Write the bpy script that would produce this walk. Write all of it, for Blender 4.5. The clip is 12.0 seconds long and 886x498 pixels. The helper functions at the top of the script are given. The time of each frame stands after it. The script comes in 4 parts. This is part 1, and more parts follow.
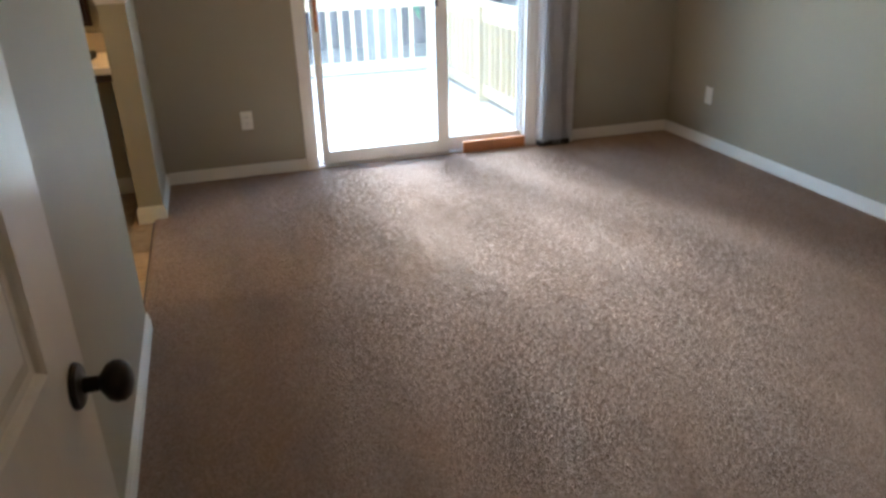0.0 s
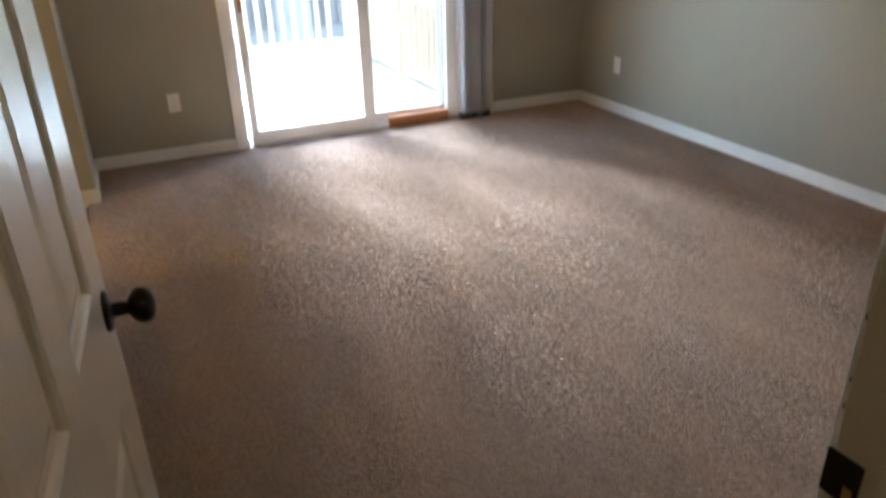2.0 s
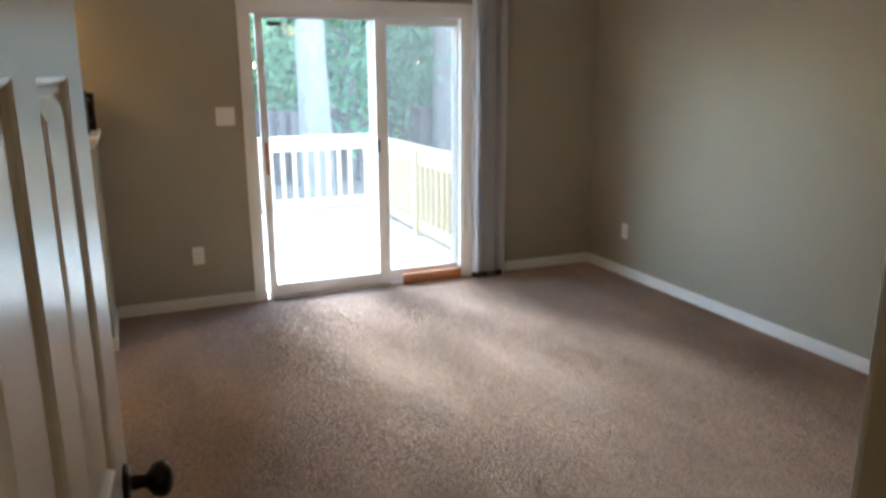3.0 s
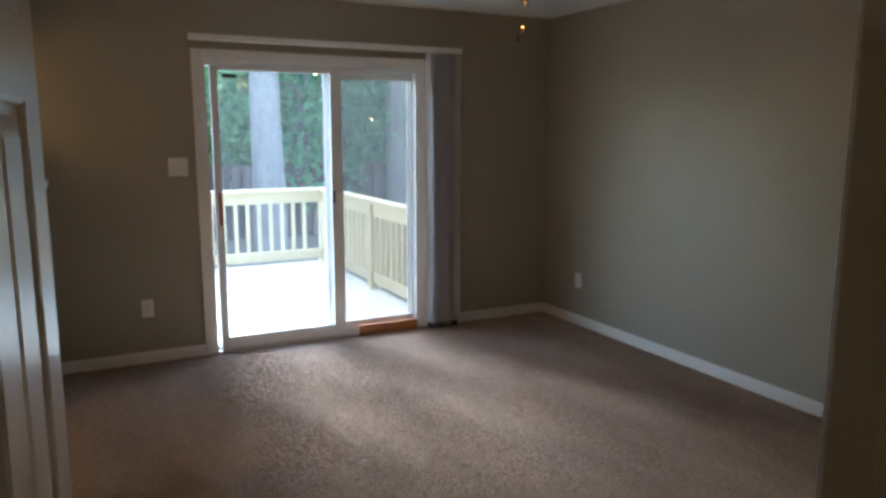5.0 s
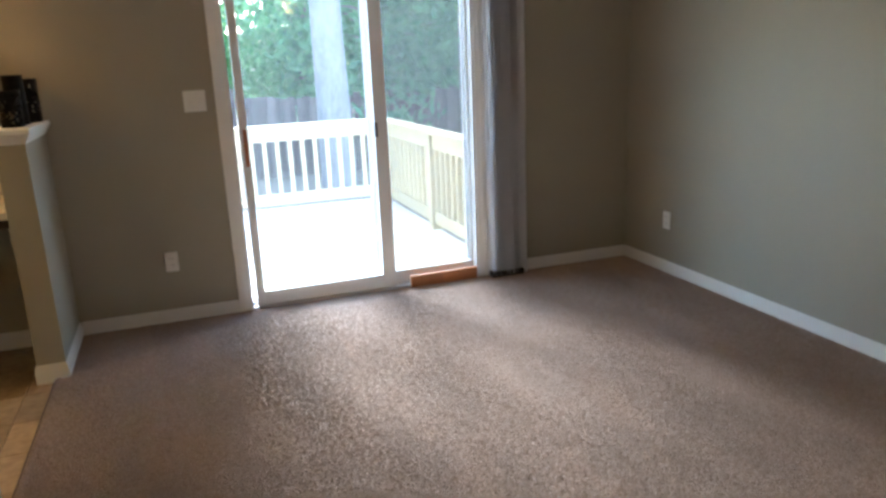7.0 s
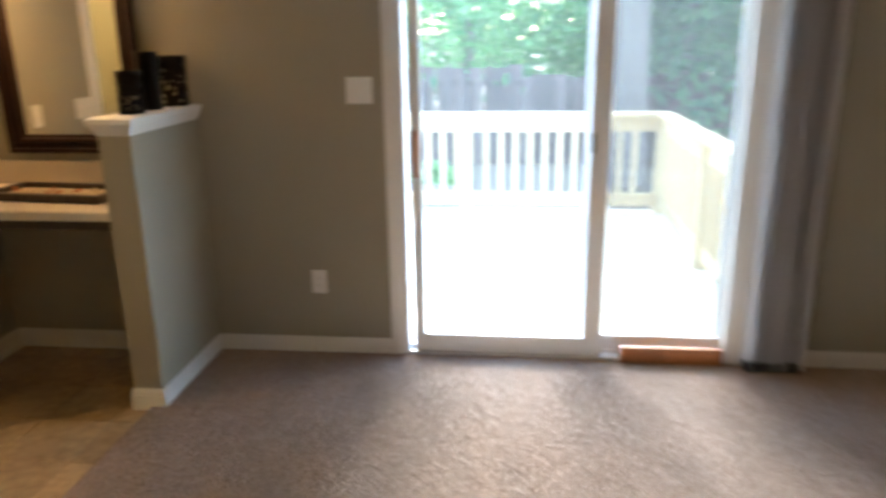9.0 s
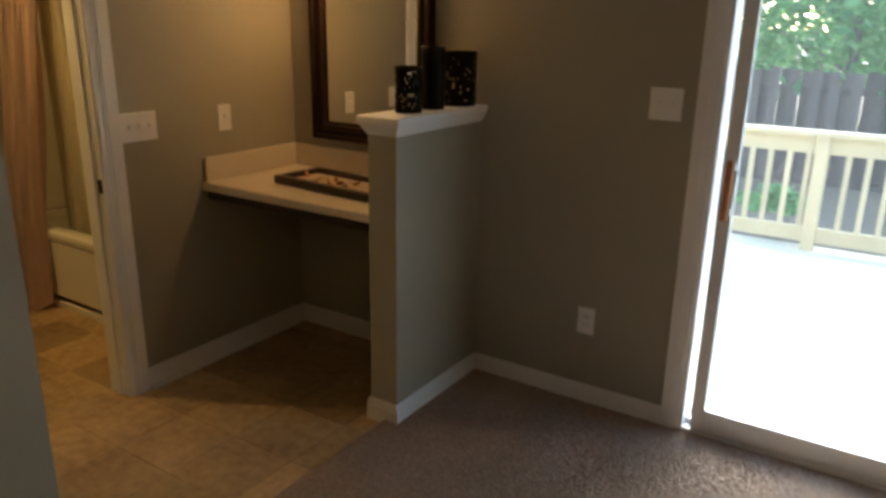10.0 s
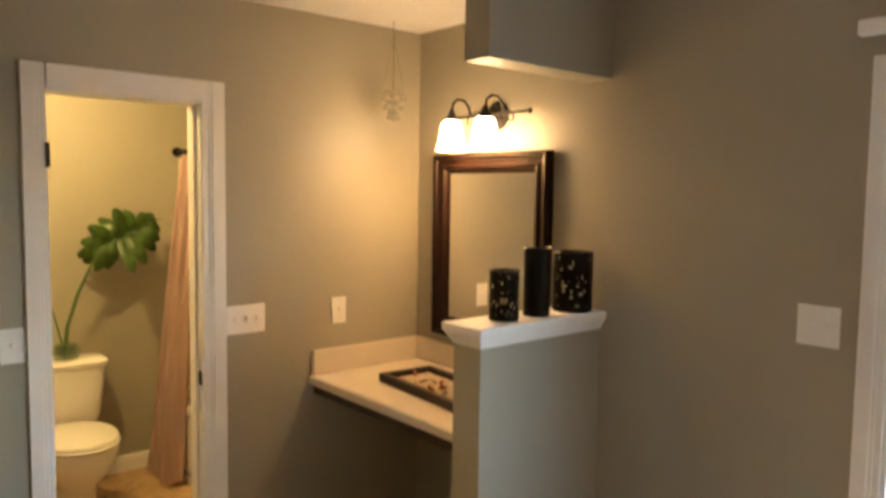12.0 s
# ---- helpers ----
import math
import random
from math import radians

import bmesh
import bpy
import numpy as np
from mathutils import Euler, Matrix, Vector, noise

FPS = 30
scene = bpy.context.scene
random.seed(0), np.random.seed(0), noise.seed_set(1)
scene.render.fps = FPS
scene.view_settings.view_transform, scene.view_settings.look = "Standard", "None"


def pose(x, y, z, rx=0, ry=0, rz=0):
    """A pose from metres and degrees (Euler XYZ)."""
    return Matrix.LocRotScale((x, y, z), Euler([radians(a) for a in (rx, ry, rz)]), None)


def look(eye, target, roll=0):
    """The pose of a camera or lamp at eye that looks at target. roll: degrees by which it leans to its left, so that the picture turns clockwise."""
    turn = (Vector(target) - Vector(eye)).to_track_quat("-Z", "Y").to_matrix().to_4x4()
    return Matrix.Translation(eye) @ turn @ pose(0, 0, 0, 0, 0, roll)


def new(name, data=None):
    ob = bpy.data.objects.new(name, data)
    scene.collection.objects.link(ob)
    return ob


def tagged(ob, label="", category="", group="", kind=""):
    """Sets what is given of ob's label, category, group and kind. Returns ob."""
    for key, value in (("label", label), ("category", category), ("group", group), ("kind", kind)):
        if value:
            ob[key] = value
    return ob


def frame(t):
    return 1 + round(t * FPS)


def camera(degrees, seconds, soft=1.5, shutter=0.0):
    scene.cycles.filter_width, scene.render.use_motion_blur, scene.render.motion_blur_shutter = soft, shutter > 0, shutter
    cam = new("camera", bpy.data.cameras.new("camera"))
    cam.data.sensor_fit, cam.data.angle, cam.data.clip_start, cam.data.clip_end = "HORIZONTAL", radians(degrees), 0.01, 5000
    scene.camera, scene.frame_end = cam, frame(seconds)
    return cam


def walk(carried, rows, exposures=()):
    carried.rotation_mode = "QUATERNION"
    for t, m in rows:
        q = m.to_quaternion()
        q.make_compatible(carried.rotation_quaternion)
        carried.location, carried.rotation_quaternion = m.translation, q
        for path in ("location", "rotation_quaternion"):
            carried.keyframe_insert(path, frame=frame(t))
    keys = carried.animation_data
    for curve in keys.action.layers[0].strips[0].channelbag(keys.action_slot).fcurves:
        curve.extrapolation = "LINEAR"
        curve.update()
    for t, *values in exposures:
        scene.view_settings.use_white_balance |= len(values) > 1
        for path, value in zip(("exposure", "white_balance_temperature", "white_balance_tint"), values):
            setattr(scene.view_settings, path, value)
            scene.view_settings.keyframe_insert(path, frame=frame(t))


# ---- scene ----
cam = camera(62.8, 12.0, soft=3.0, shutter=0.5)
PATH = [
    (0, (-0.049, 0.098, 1.488), (0.491, 1.846, 0.678), -1.4),
    (0.5, (-0.071, 0.022, 1.483), (0.496, 1.726, 0.604), -2.9),
    (0.7, (-0.068, -0.006, 1.472), (0.511, 1.672, 0.526), -2.7),
    (1, (-0.061, -0.042, 1.456), (0.534, 1.597, 0.476), -2.5),
    (1.5, (-0.15, -0.072, 1.454), (0.538, 1.535, 0.482), -2.4),
    (2, (-0.206, -0.081, 1.488), (0.529, 1.571, 0.632), -1.7),
    (2.5, (-0.216, -0.103, 1.548), (0.533, 1.638, 0.91), -0.9),
    (3, (-0.228, -0.136, 1.579), (0.538, 1.65, 1.105), -0.2),
    (3.5, (-0.246, -0.17, 1.529), (0.535, 1.65, 1.248), 0.0),
    (3.7, (-0.254, -0.172, 1.528), (0.532, 1.644, 1.318), 0.1),
    (5.5, (-0.234, -0.092, 1.536), (0.672, 1.654, 1.17), -0.0),
    (6, (0.063, 0.044, 1.457), (0.732, 1.89, 1.072), -1.5),
    (6.5, (0.171, 0.241, 1.464), (0.834, 2.07, 0.999), -2.8),
    (8.5, (0.871, 1.171, 1.564), (1.111, 3.075, 1.0), -0.5),
    (9, (1.09, 1.571, 1.532), (0.883, 3.479, 0.968), -0.8),
    (9.5, (1.118, 1.948, 1.558), (0.33, 3.682, 0.948), 1.0),
    (10, (1.148, 2.145, 1.57), (0.113, 3.75, 0.976), 1.0),
    (10.5, (1.092, 2.354, 1.596), (-0.072, 3.914, 1.133), 1.7),
    (11, (1.095, 2.48, 1.606), (-0.194, 3.94, 1.15), 0.0),
    (11.5, (1.167, 2.605, 1.63), (-0.259, 3.969, 1.305), 0.8),
    (12, (1.243, 2.668, 1.668), (-0.276, 3.961, 1.516), 0.8),
]
LIGHT = [(0.0, 4.61, 5900, 10), (1.0, 4.76, 5850, 10), (1.5, 4.91, 5900, 10), (3.0, 4.61, 6050, 10), (3.5, 4.57, 6050, 10), (5.5, 3.61, 5850, 10), (6.0, 3.64, 5850, 10), (6.5, 4.16, 5850, 10), (8.5, 4.53, 6000, 10), (9.0, 4.58, 6200, 10), (9.5, 4.23, 6500, 10), (10.0, 3.42, 6900, 10), (10.5, 3.21, 7020, 10), (11.0, 3.63, 7020, 10), (11.5, 4.35, 6620, 10), (12.0, 4.78, 6470, 10)]
walk(cam, [(t, look(eye, target, roll)) for t, eye, target, roll in PATH], LIGHT)

# ---- world, sun, exposure ----
world = bpy.data.worlds.new("daylight")
scene.world = world
world.use_nodes = True
wn = world.node_tree
sky = wn.nodes.new("ShaderNodeTexSky")
sky.sky_type, sky.sun_disc = "NISHITA", False
sky.sun_elevation, sky.sun_rotation = radians(32), radians(-2)
wn.nodes["Background"].inputs["Strength"].default_value = 0.14
wn.links.new(sky.outputs["Color"], wn.nodes["Background"].inputs["Color"])
sun = new("sun", bpy.data.lights.new("sun", "SUN"))
sun.data.energy, sun.data.angle, sun.data.color = 1.0, radians(30), (0.88, 0.95, 1.0)
sun.matrix_world = look((1.0, 14.0, 7.1), (1.3, 4.5, 1.0))


def lamp(name, place, watts, colour, radius):
    ob = new(name, bpy.data.lights.new(name, "POINT"))
    ob.data.energy, ob.data.color, ob.data.shadow_soft_size = watts, colour, radius
    ob.location = place
    return ob


# ---- materials ----
def material(name, colour, rough=0.6, metal=0.0, vary=0.12, scale=8.0, fine=180.0, bump=0.1, depth=0.002, stretch=(1, 1, 1), spec=0.5, second=None, island=False):
    """A surface with broad stains and a fine grain, both in metres, and a relief of the grain."""
    m = bpy.data.materials.new(name)
    m.use_nodes = True
    t = m.node_tree
    b = t.nodes["Principled BSDF"]
    co = t.nodes.new("ShaderNodeNewGeometry") if not island else t.nodes.new("ShaderNodeTexCoord")
    mp = t.nodes.new("ShaderNodeMapping")
    mp.inputs["Scale"].default_value = stretch
    t.links.new(co.outputs["Position" if not island else "Object"], mp.inputs["Vector"])
    big, small = t.nodes.new("ShaderNodeTexNoise"), t.nodes.new("ShaderNodeTexNoise")
    big.inputs["Scale"].default_value, small.inputs["Scale"].default_value = scale, fine
    big.inputs["Detail"].default_value, small.inputs["Detail"].default_value = 4, 3
    for n in (big, small):
        t.links.new(mp.outputs["Vector"], n.inputs["Vector"])
    mix = t.nodes.new("ShaderNodeMix")
    mix.data_type = "RGBA"
    low = second or [c * (1 - vary) for c in colour]
    high = colour if second else [min(1, c * (1 + vary)) for c in colour]
    mix.inputs["A"].default_value, mix.inputs["B"].default_value = (*low, 1), (*high, 1)
    add = t.nodes.new("ShaderNodeMath")
    add.operation = "MULTIPLY_ADD"
    add.inputs[1].default_value = 0.5
    half = t.nodes.new("ShaderNodeMath")
    half.operation = "MULTIPLY"
    half.inputs[1].default_value = 0.5
    t.links.new(small.outputs["Fac"], half.inputs[0])
    t.links.new(big.outputs["Fac"], add.inputs[0])
    t.links.new(half.outputs[0], add.inputs[2])
    spread = t.nodes.new("ShaderNodeMapRange")
    spread.inputs["From Min"].default_value, spread.inputs["From Max"].default_value = 0.3, 0.7
    t.links.new(add.outputs[0], spread.inputs["Value"])
    t.links.new(spread.outputs["Result"], mix.inputs["Factor"])
    t.links.new(mix.outputs["Result"], b.inputs["Base Color"])
    b.inputs["Roughness"].default_value, b.inputs["Metallic"].default_value = rough, metal
    b.inputs["Specular IOR Level"].default_value = spec
    if bump:
        bp = t.nodes.new("ShaderNodeBump")
        bp.inputs["Strength"].default_value, bp.inputs["Distance"].default_value = bump, depth
        t.links.new(small.outputs["Fac"], bp.inputs["Height"])
        t.links.new(bp.outputs["Normal"], b.inputs["Normal"])
    return m


def per_piece(m, amount):
    """Shift the brightness of each piece that wears m by its own random number."""
    t = m.node_tree
    b = t.nodes["Principled BSDF"]
    source = b.inputs["Base Color"].links[0].from_socket
    info, rng, hsv = t.nodes.new("ShaderNodeObjectInfo"), t.nodes.new("ShaderNodeMapRange"), t.nodes.new("ShaderNodeHueSaturation")
    rng.inputs["To Min"].default_value, rng.inputs["To Max"].default_value = 1 - amount, 1 + amount
    t.links.new(info.outputs["Random"], rng.inputs["Value"])
    t.links.new(rng.outputs["Result"], hsv.inputs["Value"])
    t.links.new(source, hsv.inputs["Color"])
    t.links.new(hsv.outputs["Color"], b.inputs["Base Color"])
    return m


def glass(name, tint, gloss=0.6, haze=0.0):
    """A thin pane: clear, with a mirror sheen that grows at a slant."""
    m = bpy.data.materials.new(name)
    m.use_nodes = True
    t = m.node_tree
    t.nodes.remove(t.nodes["Principled BSDF"])
    tr, gl, mx, fr = (t.nodes.new("ShaderNode" + k) for k in ("BsdfTransparent", "BsdfGlossy", "MixShader", "LayerWeight"))
    tr.inputs["Color"].default_value = (*tint, 1)
    gl.inputs["Roughness"].default_value = 0.02
    power = t.nodes.new("ShaderNodeMath")
    power.operation = "POWER"
    power.inputs[1].default_value = 4.0
    scale = t.nodes.new("ShaderNodeMath")
    scale.operation = "MULTIPLY_ADD"
    scale.inputs[1].default_value, scale.inputs[2].default_value = 0.5 * gloss, 0.006
    t.links.new(fr.outputs["Facing"], power.inputs[0])
    t.links.new(power.outputs[0], scale.inputs[0])
    t.links.new(scale.outputs[0], mx.inputs["Fac"])
    t.links.new(tr.outputs[0], mx.inputs[1])
    t.links.new(gl.outputs[0], mx.inputs[2])
    # A pale bluish translucent share lays a veil of haze over the view.
    scatter, veil = t.nodes.new("ShaderNodeBsdfTranslucent"), t.nodes.new("ShaderNodeMixShader")
    scatter.inputs["Color"].default_value, veil.inputs["Fac"].default_value = (0.86, 0.93, 1.0, 1), haze
    t.links.new(mx.outputs[0], veil.inputs[1])
    t.links.new(scatter.outputs[0], veil.inputs[2])
    t.links.new(veil.outputs[0], t.nodes["Material Output"].inputs["Surface"])
    return m


def leafy(name, colour, second, through_light=0.5):
    """Leaves: two greens leaf by leaf, with light passing through."""
    m = bpy.data.materials.new(name)
    m.use_nodes = True
    t = m.node_tree
    b = t.nodes["Principled BSDF"]
    geo, mix, tl, ms = t.nodes.new("ShaderNodeNewGeometry"), t.nodes.new("ShaderNodeMix"), t.nodes.new("ShaderNodeBsdfTranslucent"), t.nodes.new("ShaderNodeMixShader")
    mix.data_type = "RGBA"
    mix.inputs["A"].default_value, mix.inputs["B"].default_value = (*colour, 1), (*second, 1)
    t.links.new(geo.outputs["Random Per Island"], mix.inputs["Factor"])
    t.links.new(mix.outputs["Result"], b.inputs["Base Color"])
    t.links.new(mix.outputs["Result"], tl.inputs["Color"])
    b.inputs["Roughness"].default_value = 0.5
    ms.inputs["Fac"].default_value = through_light
    t.links.new(b.outputs[0], ms.inputs[1])
    t.links.new(tl.outputs[0], ms.inputs[2])
    t.links.new(ms.outputs[0], t.nodes["Material Output"].inputs["Surface"])
    return m


def strokes(m):
    """Broad, soft differences of tone, as feet and a vacuum cleaner leave them in a carpet."""
    t = m.node_tree
    mix = next(n for n in t.nodes if n.type == "MIX")
    geo, mp, no, rg, hsv = (t.nodes.new("ShaderNode" + k) for k in ("NewGeometry", "Mapping", "TexNoise", "MapRange", "HueSaturation"))
    mp.inputs["Scale"].default_value, mp.inputs["Rotation"].default_value = (1.0, 0.35, 1.0), (0, 0, radians(14))
    no.inputs["Scale"].default_value, no.inputs["Detail"].default_value = 4.5, 5
    rg.inputs["From Min"].default_value, rg.inputs["From Max"].default_value = 0.32, 0.68
    rg.inputs["To Min"].default_value, rg.inputs["To Max"].default_value = 0.88, 1.09
    t.links.new(geo.outputs["Position"], mp.inputs["Vector"])
    t.links.new(mp.outputs["Vector"], no.inputs["Vector"])
    t.links.new(no.outputs["Fac"], rg.inputs["Value"])
    tufts, spread, both = (t.nodes.new("ShaderNode" + k) for k in ("TexNoise", "MapRange", "Math"))
    tufts.inputs["Scale"].default_value, tufts.inputs["Detail"].default_value = 95.0, 2
    spread.inputs["From Min"].default_value, spread.inputs["From Max"].default_value = 0.36, 0.64
    spread.inputs["To Min"].default_value, spread.inputs["To Max"].default_value = 0.93, 1.06
    both.operation = "MULTIPLY"
    t.links.new(geo.outputs["Position"], tufts.inputs["Vector"])
    t.links.new(tufts.outputs["Fac"], spread.inputs["Value"])
    t.links.new(rg.outputs["Result"], both.inputs[0])
    t.links.new(spread.outputs["Result"], both.inputs[1])
    t.links.new(both.outputs[0], hsv.inputs["Value"])
    ends = [link.to_socket for link in mix.outputs["Result"].links]
    t.links.new(mix.outputs["Result"], hsv.inputs["Color"])
    for socket in ends:
        t.links.new(hsv.outputs["Color"], socket)


def glowing(name, colour, strength):
    m = bpy.data.materials.new(name)
    m.use_nodes = True
    b = m.node_tree.nodes["Principled BSDF"]
    b.inputs["Base Color"].default_value = (0.85, 0.8, 0.7, 1)
    b.inputs["Roughness"].default_value = 0.4
    b.inputs["Emission Color"].default_value = (*colour, 1)
    b.inputs["Emission Strength"].default_value = strength
    return m


WARM = (1.0, 0.51, 0.16)
PAINT = material("greige wall paint", (0.342, 0.314, 0.244), rough=0.46, vary=0.04, scale=2.5, fine=260, bump=0.10, depth=0.0012, spec=0.55)
CEIL = material("textured ceiling paint", (0.74, 0.73, 0.70), rough=0.9, vary=0.05, scale=3, fine=90, bump=0.5, depth=0.004, spec=0.2)
TRIM = material("white trim paint", (0.78, 0.77, 0.74), rough=0.38, vary=0.03, scale=6, fine=120, bump=0.06, depth=0.0008)
JAMB = material("cream jamb paint", (0.70, 0.63, 0.48), rough=0.45, vary=0.05, scale=5, fine=90, bump=0.1, depth=0.001)
DOORP = material("white grained door", (0.72, 0.71, 0.68), rough=0.25, vary=0.03, scale=5, fine=60, bump=0.28, depth=0.0012, stretch=(6, 6, 0.5))
CARPET = material("brown carpet pile", (0.30, 0.23, 0.19), rough=0.95, scale=3.0, fine=150, bump=0.9, depth=0.012, spec=0.1, second=(0.22, 0.165, 0.135))
VINYL = material("white vinyl", (0.76, 0.77, 0.78), rough=0.32, vary=0.03, scale=6, fine=90, bump=0.03)
# Both panes carry a painted bluish haze that brightens the garden behind them.
GLASS = glass("clear glass", (0.94, 0.98, 0.97), haze=0.012)
SCREEN = glass("insect screen", (0.72, 0.69, 0.65), haze=0.004)
WOODB = per_piece(material("orange brown wood", (0.40, 0.155, 0.05), rough=0.5, vary=0.3, scale=6, fine=60, bump=0.2, stretch=(0.3, 4, 4)), 0.1)
BLIND = material("grey vinyl blind", (0.78, 0.77, 0.83), rough=0.4, vary=0.05, scale=7, fine=70, bump=0.06, stretch=(3, 3, 0.4))
DARKW = material("dark cherry wood", (0.017, 0.007, 0.0045), rough=0.45, vary=0.35, scale=5, fine=50, bump=0.08, stretch=(2, 2, 2), spec=0.2)
BLACKM = material("oil rubbed bronze", (0.018, 0.015, 0.013), rough=0.38, metal=0.7, vary=0.3, scale=20, fine=150, bump=0.1)
BROWNM = material("dark wood board", (0.035, 0.022, 0.015), rough=0.5, vary=0.3, scale=10, fine=90, bump=0.15)
BRASS = material("brass", (0.65, 0.45, 0.18), rough=0.3, metal=1.0, vary=0.1, scale=20, bump=0)
PLATE = material("white plastic plate", (0.80, 0.79, 0.76), rough=0.35, vary=0.02, scale=10, fine=100, bump=0)
SLOT = material("dark slot", (0.03, 0.03, 0.03), rough=0.6, vary=0.1, bump=0)
COUNTER = material("cream cultured marble", (0.66, 0.58, 0.46), rough=0.3, vary=0.05, scale=9, fine=300, bump=0.04)
TILE = per_piece(material("tan stone tile", (0.52, 0.36, 0.19), rough=0.42, scale=3.8, fine=22, bump=0.12, depth=0.002, second=(0.24, 0.15, 0.073)), 0.22)
GROUT = material("tan grout", (0.29, 0.21, 0.122), rough=0.9, vary=0.2, scale=9, fine=160, bump=0.3)
CERAMIC = material("white glazed ceramic", (0.80, 0.77, 0.70), rough=0.12, vary=0.02, scale=5, bump=0)
TUBM = material("white acrylic tub", (0.76, 0.72, 0.63), rough=0.2, vary=0.03, scale=4, bump=0)
# Strong vertical colour streaks paint in the shade between the curtain's folds.
CURT = material("dusty pink curtain cloth", (0.70, 0.50, 0.43), rough=0.6, vary=0.34, scale=7, fine=240, bump=0.3, depth=0.001, stretch=(3.5, 3.5, 0.22))
LINER = material("cream curtain liner", (0.70, 0.62, 0.45), rough=0.5, vary=0.05, scale=8, bump=0.05)
DECKW = per_piece(material("sun bleached deck pine", (0.70, 0.64, 0.54), rough=0.75, vary=0.14, scale=3, fine=60, bump=0.25, stretch=(0.4, 3, 3)), 0.08)
RAILW = per_piece(material("new pine railing", (0.57, 0.465, 0.30), rough=0.7, vary=0.12, scale=4, fine=70, bump=0.2, stretch=(1.5, 1.5, 0.6)), 0.09)
FENCEW = per_piece(material("weathered dark fence wood", (0.11, 0.085, 0.075), rough=0.85, vary=0.3, scale=4, fine=60, bump=0.4, depth=0.004, stretch=(3, 3, 0.4)), 0.25)
BARK = material("grey pine bark", (0.26, 0.235, 0.225), rough=0.95, scale=6, fine=26, bump=0.9, depth=0.03, stretch=(2, 2, 0.6), second=(0.14, 0.122, 0.117))
EARTH = material("brown earth and litter", (0.26, 0.195, 0.145), rough=0.95, scale=0.9, fine=30, bump=0.6, depth=0.03, second=(0.15, 0.115, 0.08))
PILE = leafy("brown carpet tufts", (0.325, 0.222, 0.156), (0.47, 0.336, 0.246), 0.3)
strokes(PILE)
VANE = leafy("translucent grey vinyl", (0.86, 0.86, 0.88), (0.96, 0.96, 0.97), 0.55)
for socket, value in (("Sheen Weight", 0.55), ("Roughness", 0.7), ("Specular IOR Level", 0.35)):
    PILE.node_tree.nodes["Principled BSDF"].inputs[socket].default_value = value
LEAF_L = leafy("light green leaves", (0.10, 0.25, 0.11), (0.22, 0.41, 0.18), 0.62)
LEAF_D = leafy("dark green needles", (0.07, 0.19, 0.10), (0.18, 0.35, 0.17), 0.58)
MONST = material("glossy dark leaf", (0.07, 0.135, 0.022), rough=0.38, vary=0.5, scale=12, fine=60, bump=0.15)
LEAFPOT = glass("grey green glass", (0.72, 0.77, 0.68), haze=0.12)
STEM = material("green stem", (0.07, 0.13, 0.03), rough=0.5, vary=0.2, bump=0.05)
SHADE = glowing("frosted glass shade", (1.0, 0.63, 0.30), 1.5)
BOWL = glowing("amber alabaster bowl", (1.0, 0.60, 0.20), 0.10)
CHROME = material("brushed nickel", (0.30, 0.28, 0.25), rough=0.25, metal=1.0, vary=0.05, bump=0)
GLASSW = glass("hanging clear glass", (0.90, 0.89, 0.86), 1.6, 0.15)
SHELLS = material("cream sand and shells", (0.44, 0.35, 0.24), rough=0.8, vary=0.4, scale=30, fine=120, bump=0.8, depth=0.006)
CORAL = material("rust coloured shell", (0.36, 0.13, 0.06), rough=0.6, vary=0.4, scale=40, bump=0.3)
mirror_silver = bpy.data.materials.new("mirror silver")
mirror_silver.use_nodes = True
for socket, value in (("Base Color", (0.86, 0.87, 0.86, 1)), ("Metallic", 1.0), ("Roughness", 0.015)):
    mirror_silver.node_tree.nodes["Principled BSDF"].inputs[socket].default_value = value

# ---- shapes ----
ORIGIN = {}


def thing(name, place, label, category, group="", kind=""):
    """An empty at the base of a thing, to which its parts are given."""
    ob = tagged(new(name), label, category, group, kind)
    ob.location, ob.empty_display_size = place, 0.1
    ORIGIN[ob] = Vector(place)
    return ob


def mesh_of(bm, material_, smooth=False):
    me = bpy.data.meshes.new("mesh")
    bm.normal_update()
    bm.to_mesh(me)
    bm.free()
    me.materials.append(material_)
    if smooth:
        me.polygons.foreach_set("use_smooth", [True] * len(me.polygons))
        me.set_sharp_from_angle(angle=radians(40))
    return me


def part(name, bm, material_, parent, label="", smooth=False):
    """One mesh in world places, under a thing or a part."""
    me = mesh_of(bm, material_, smooth)
    at = ORIGIN[parent]
    me.transform(Matrix.Translation(-at))
    ob = tagged(new(name, me), label)
    ob.parent = parent
    ORIGIN[ob] = at
    return ob


def solid(name, bm, material_, label="", category="", group="", kind="structure", smooth=False):
    """One mesh that is a thing or a piece of the setting of its own."""
    ob = tagged(new(name, mesh_of(bm, material_, smooth)), label, category, group, kind)
    ORIGIN[ob] = Vector((0, 0, 0))
    return ob


def piece(name, me, parent, place, turn=0.0):
    """One of many alike pieces on shared mesh data."""
    ob = new(name, me)
    ob.parent = parent
    ob.location = Vector(place) - ORIGIN[parent]
    ob.rotation_euler = (0, 0, turn)
    return ob


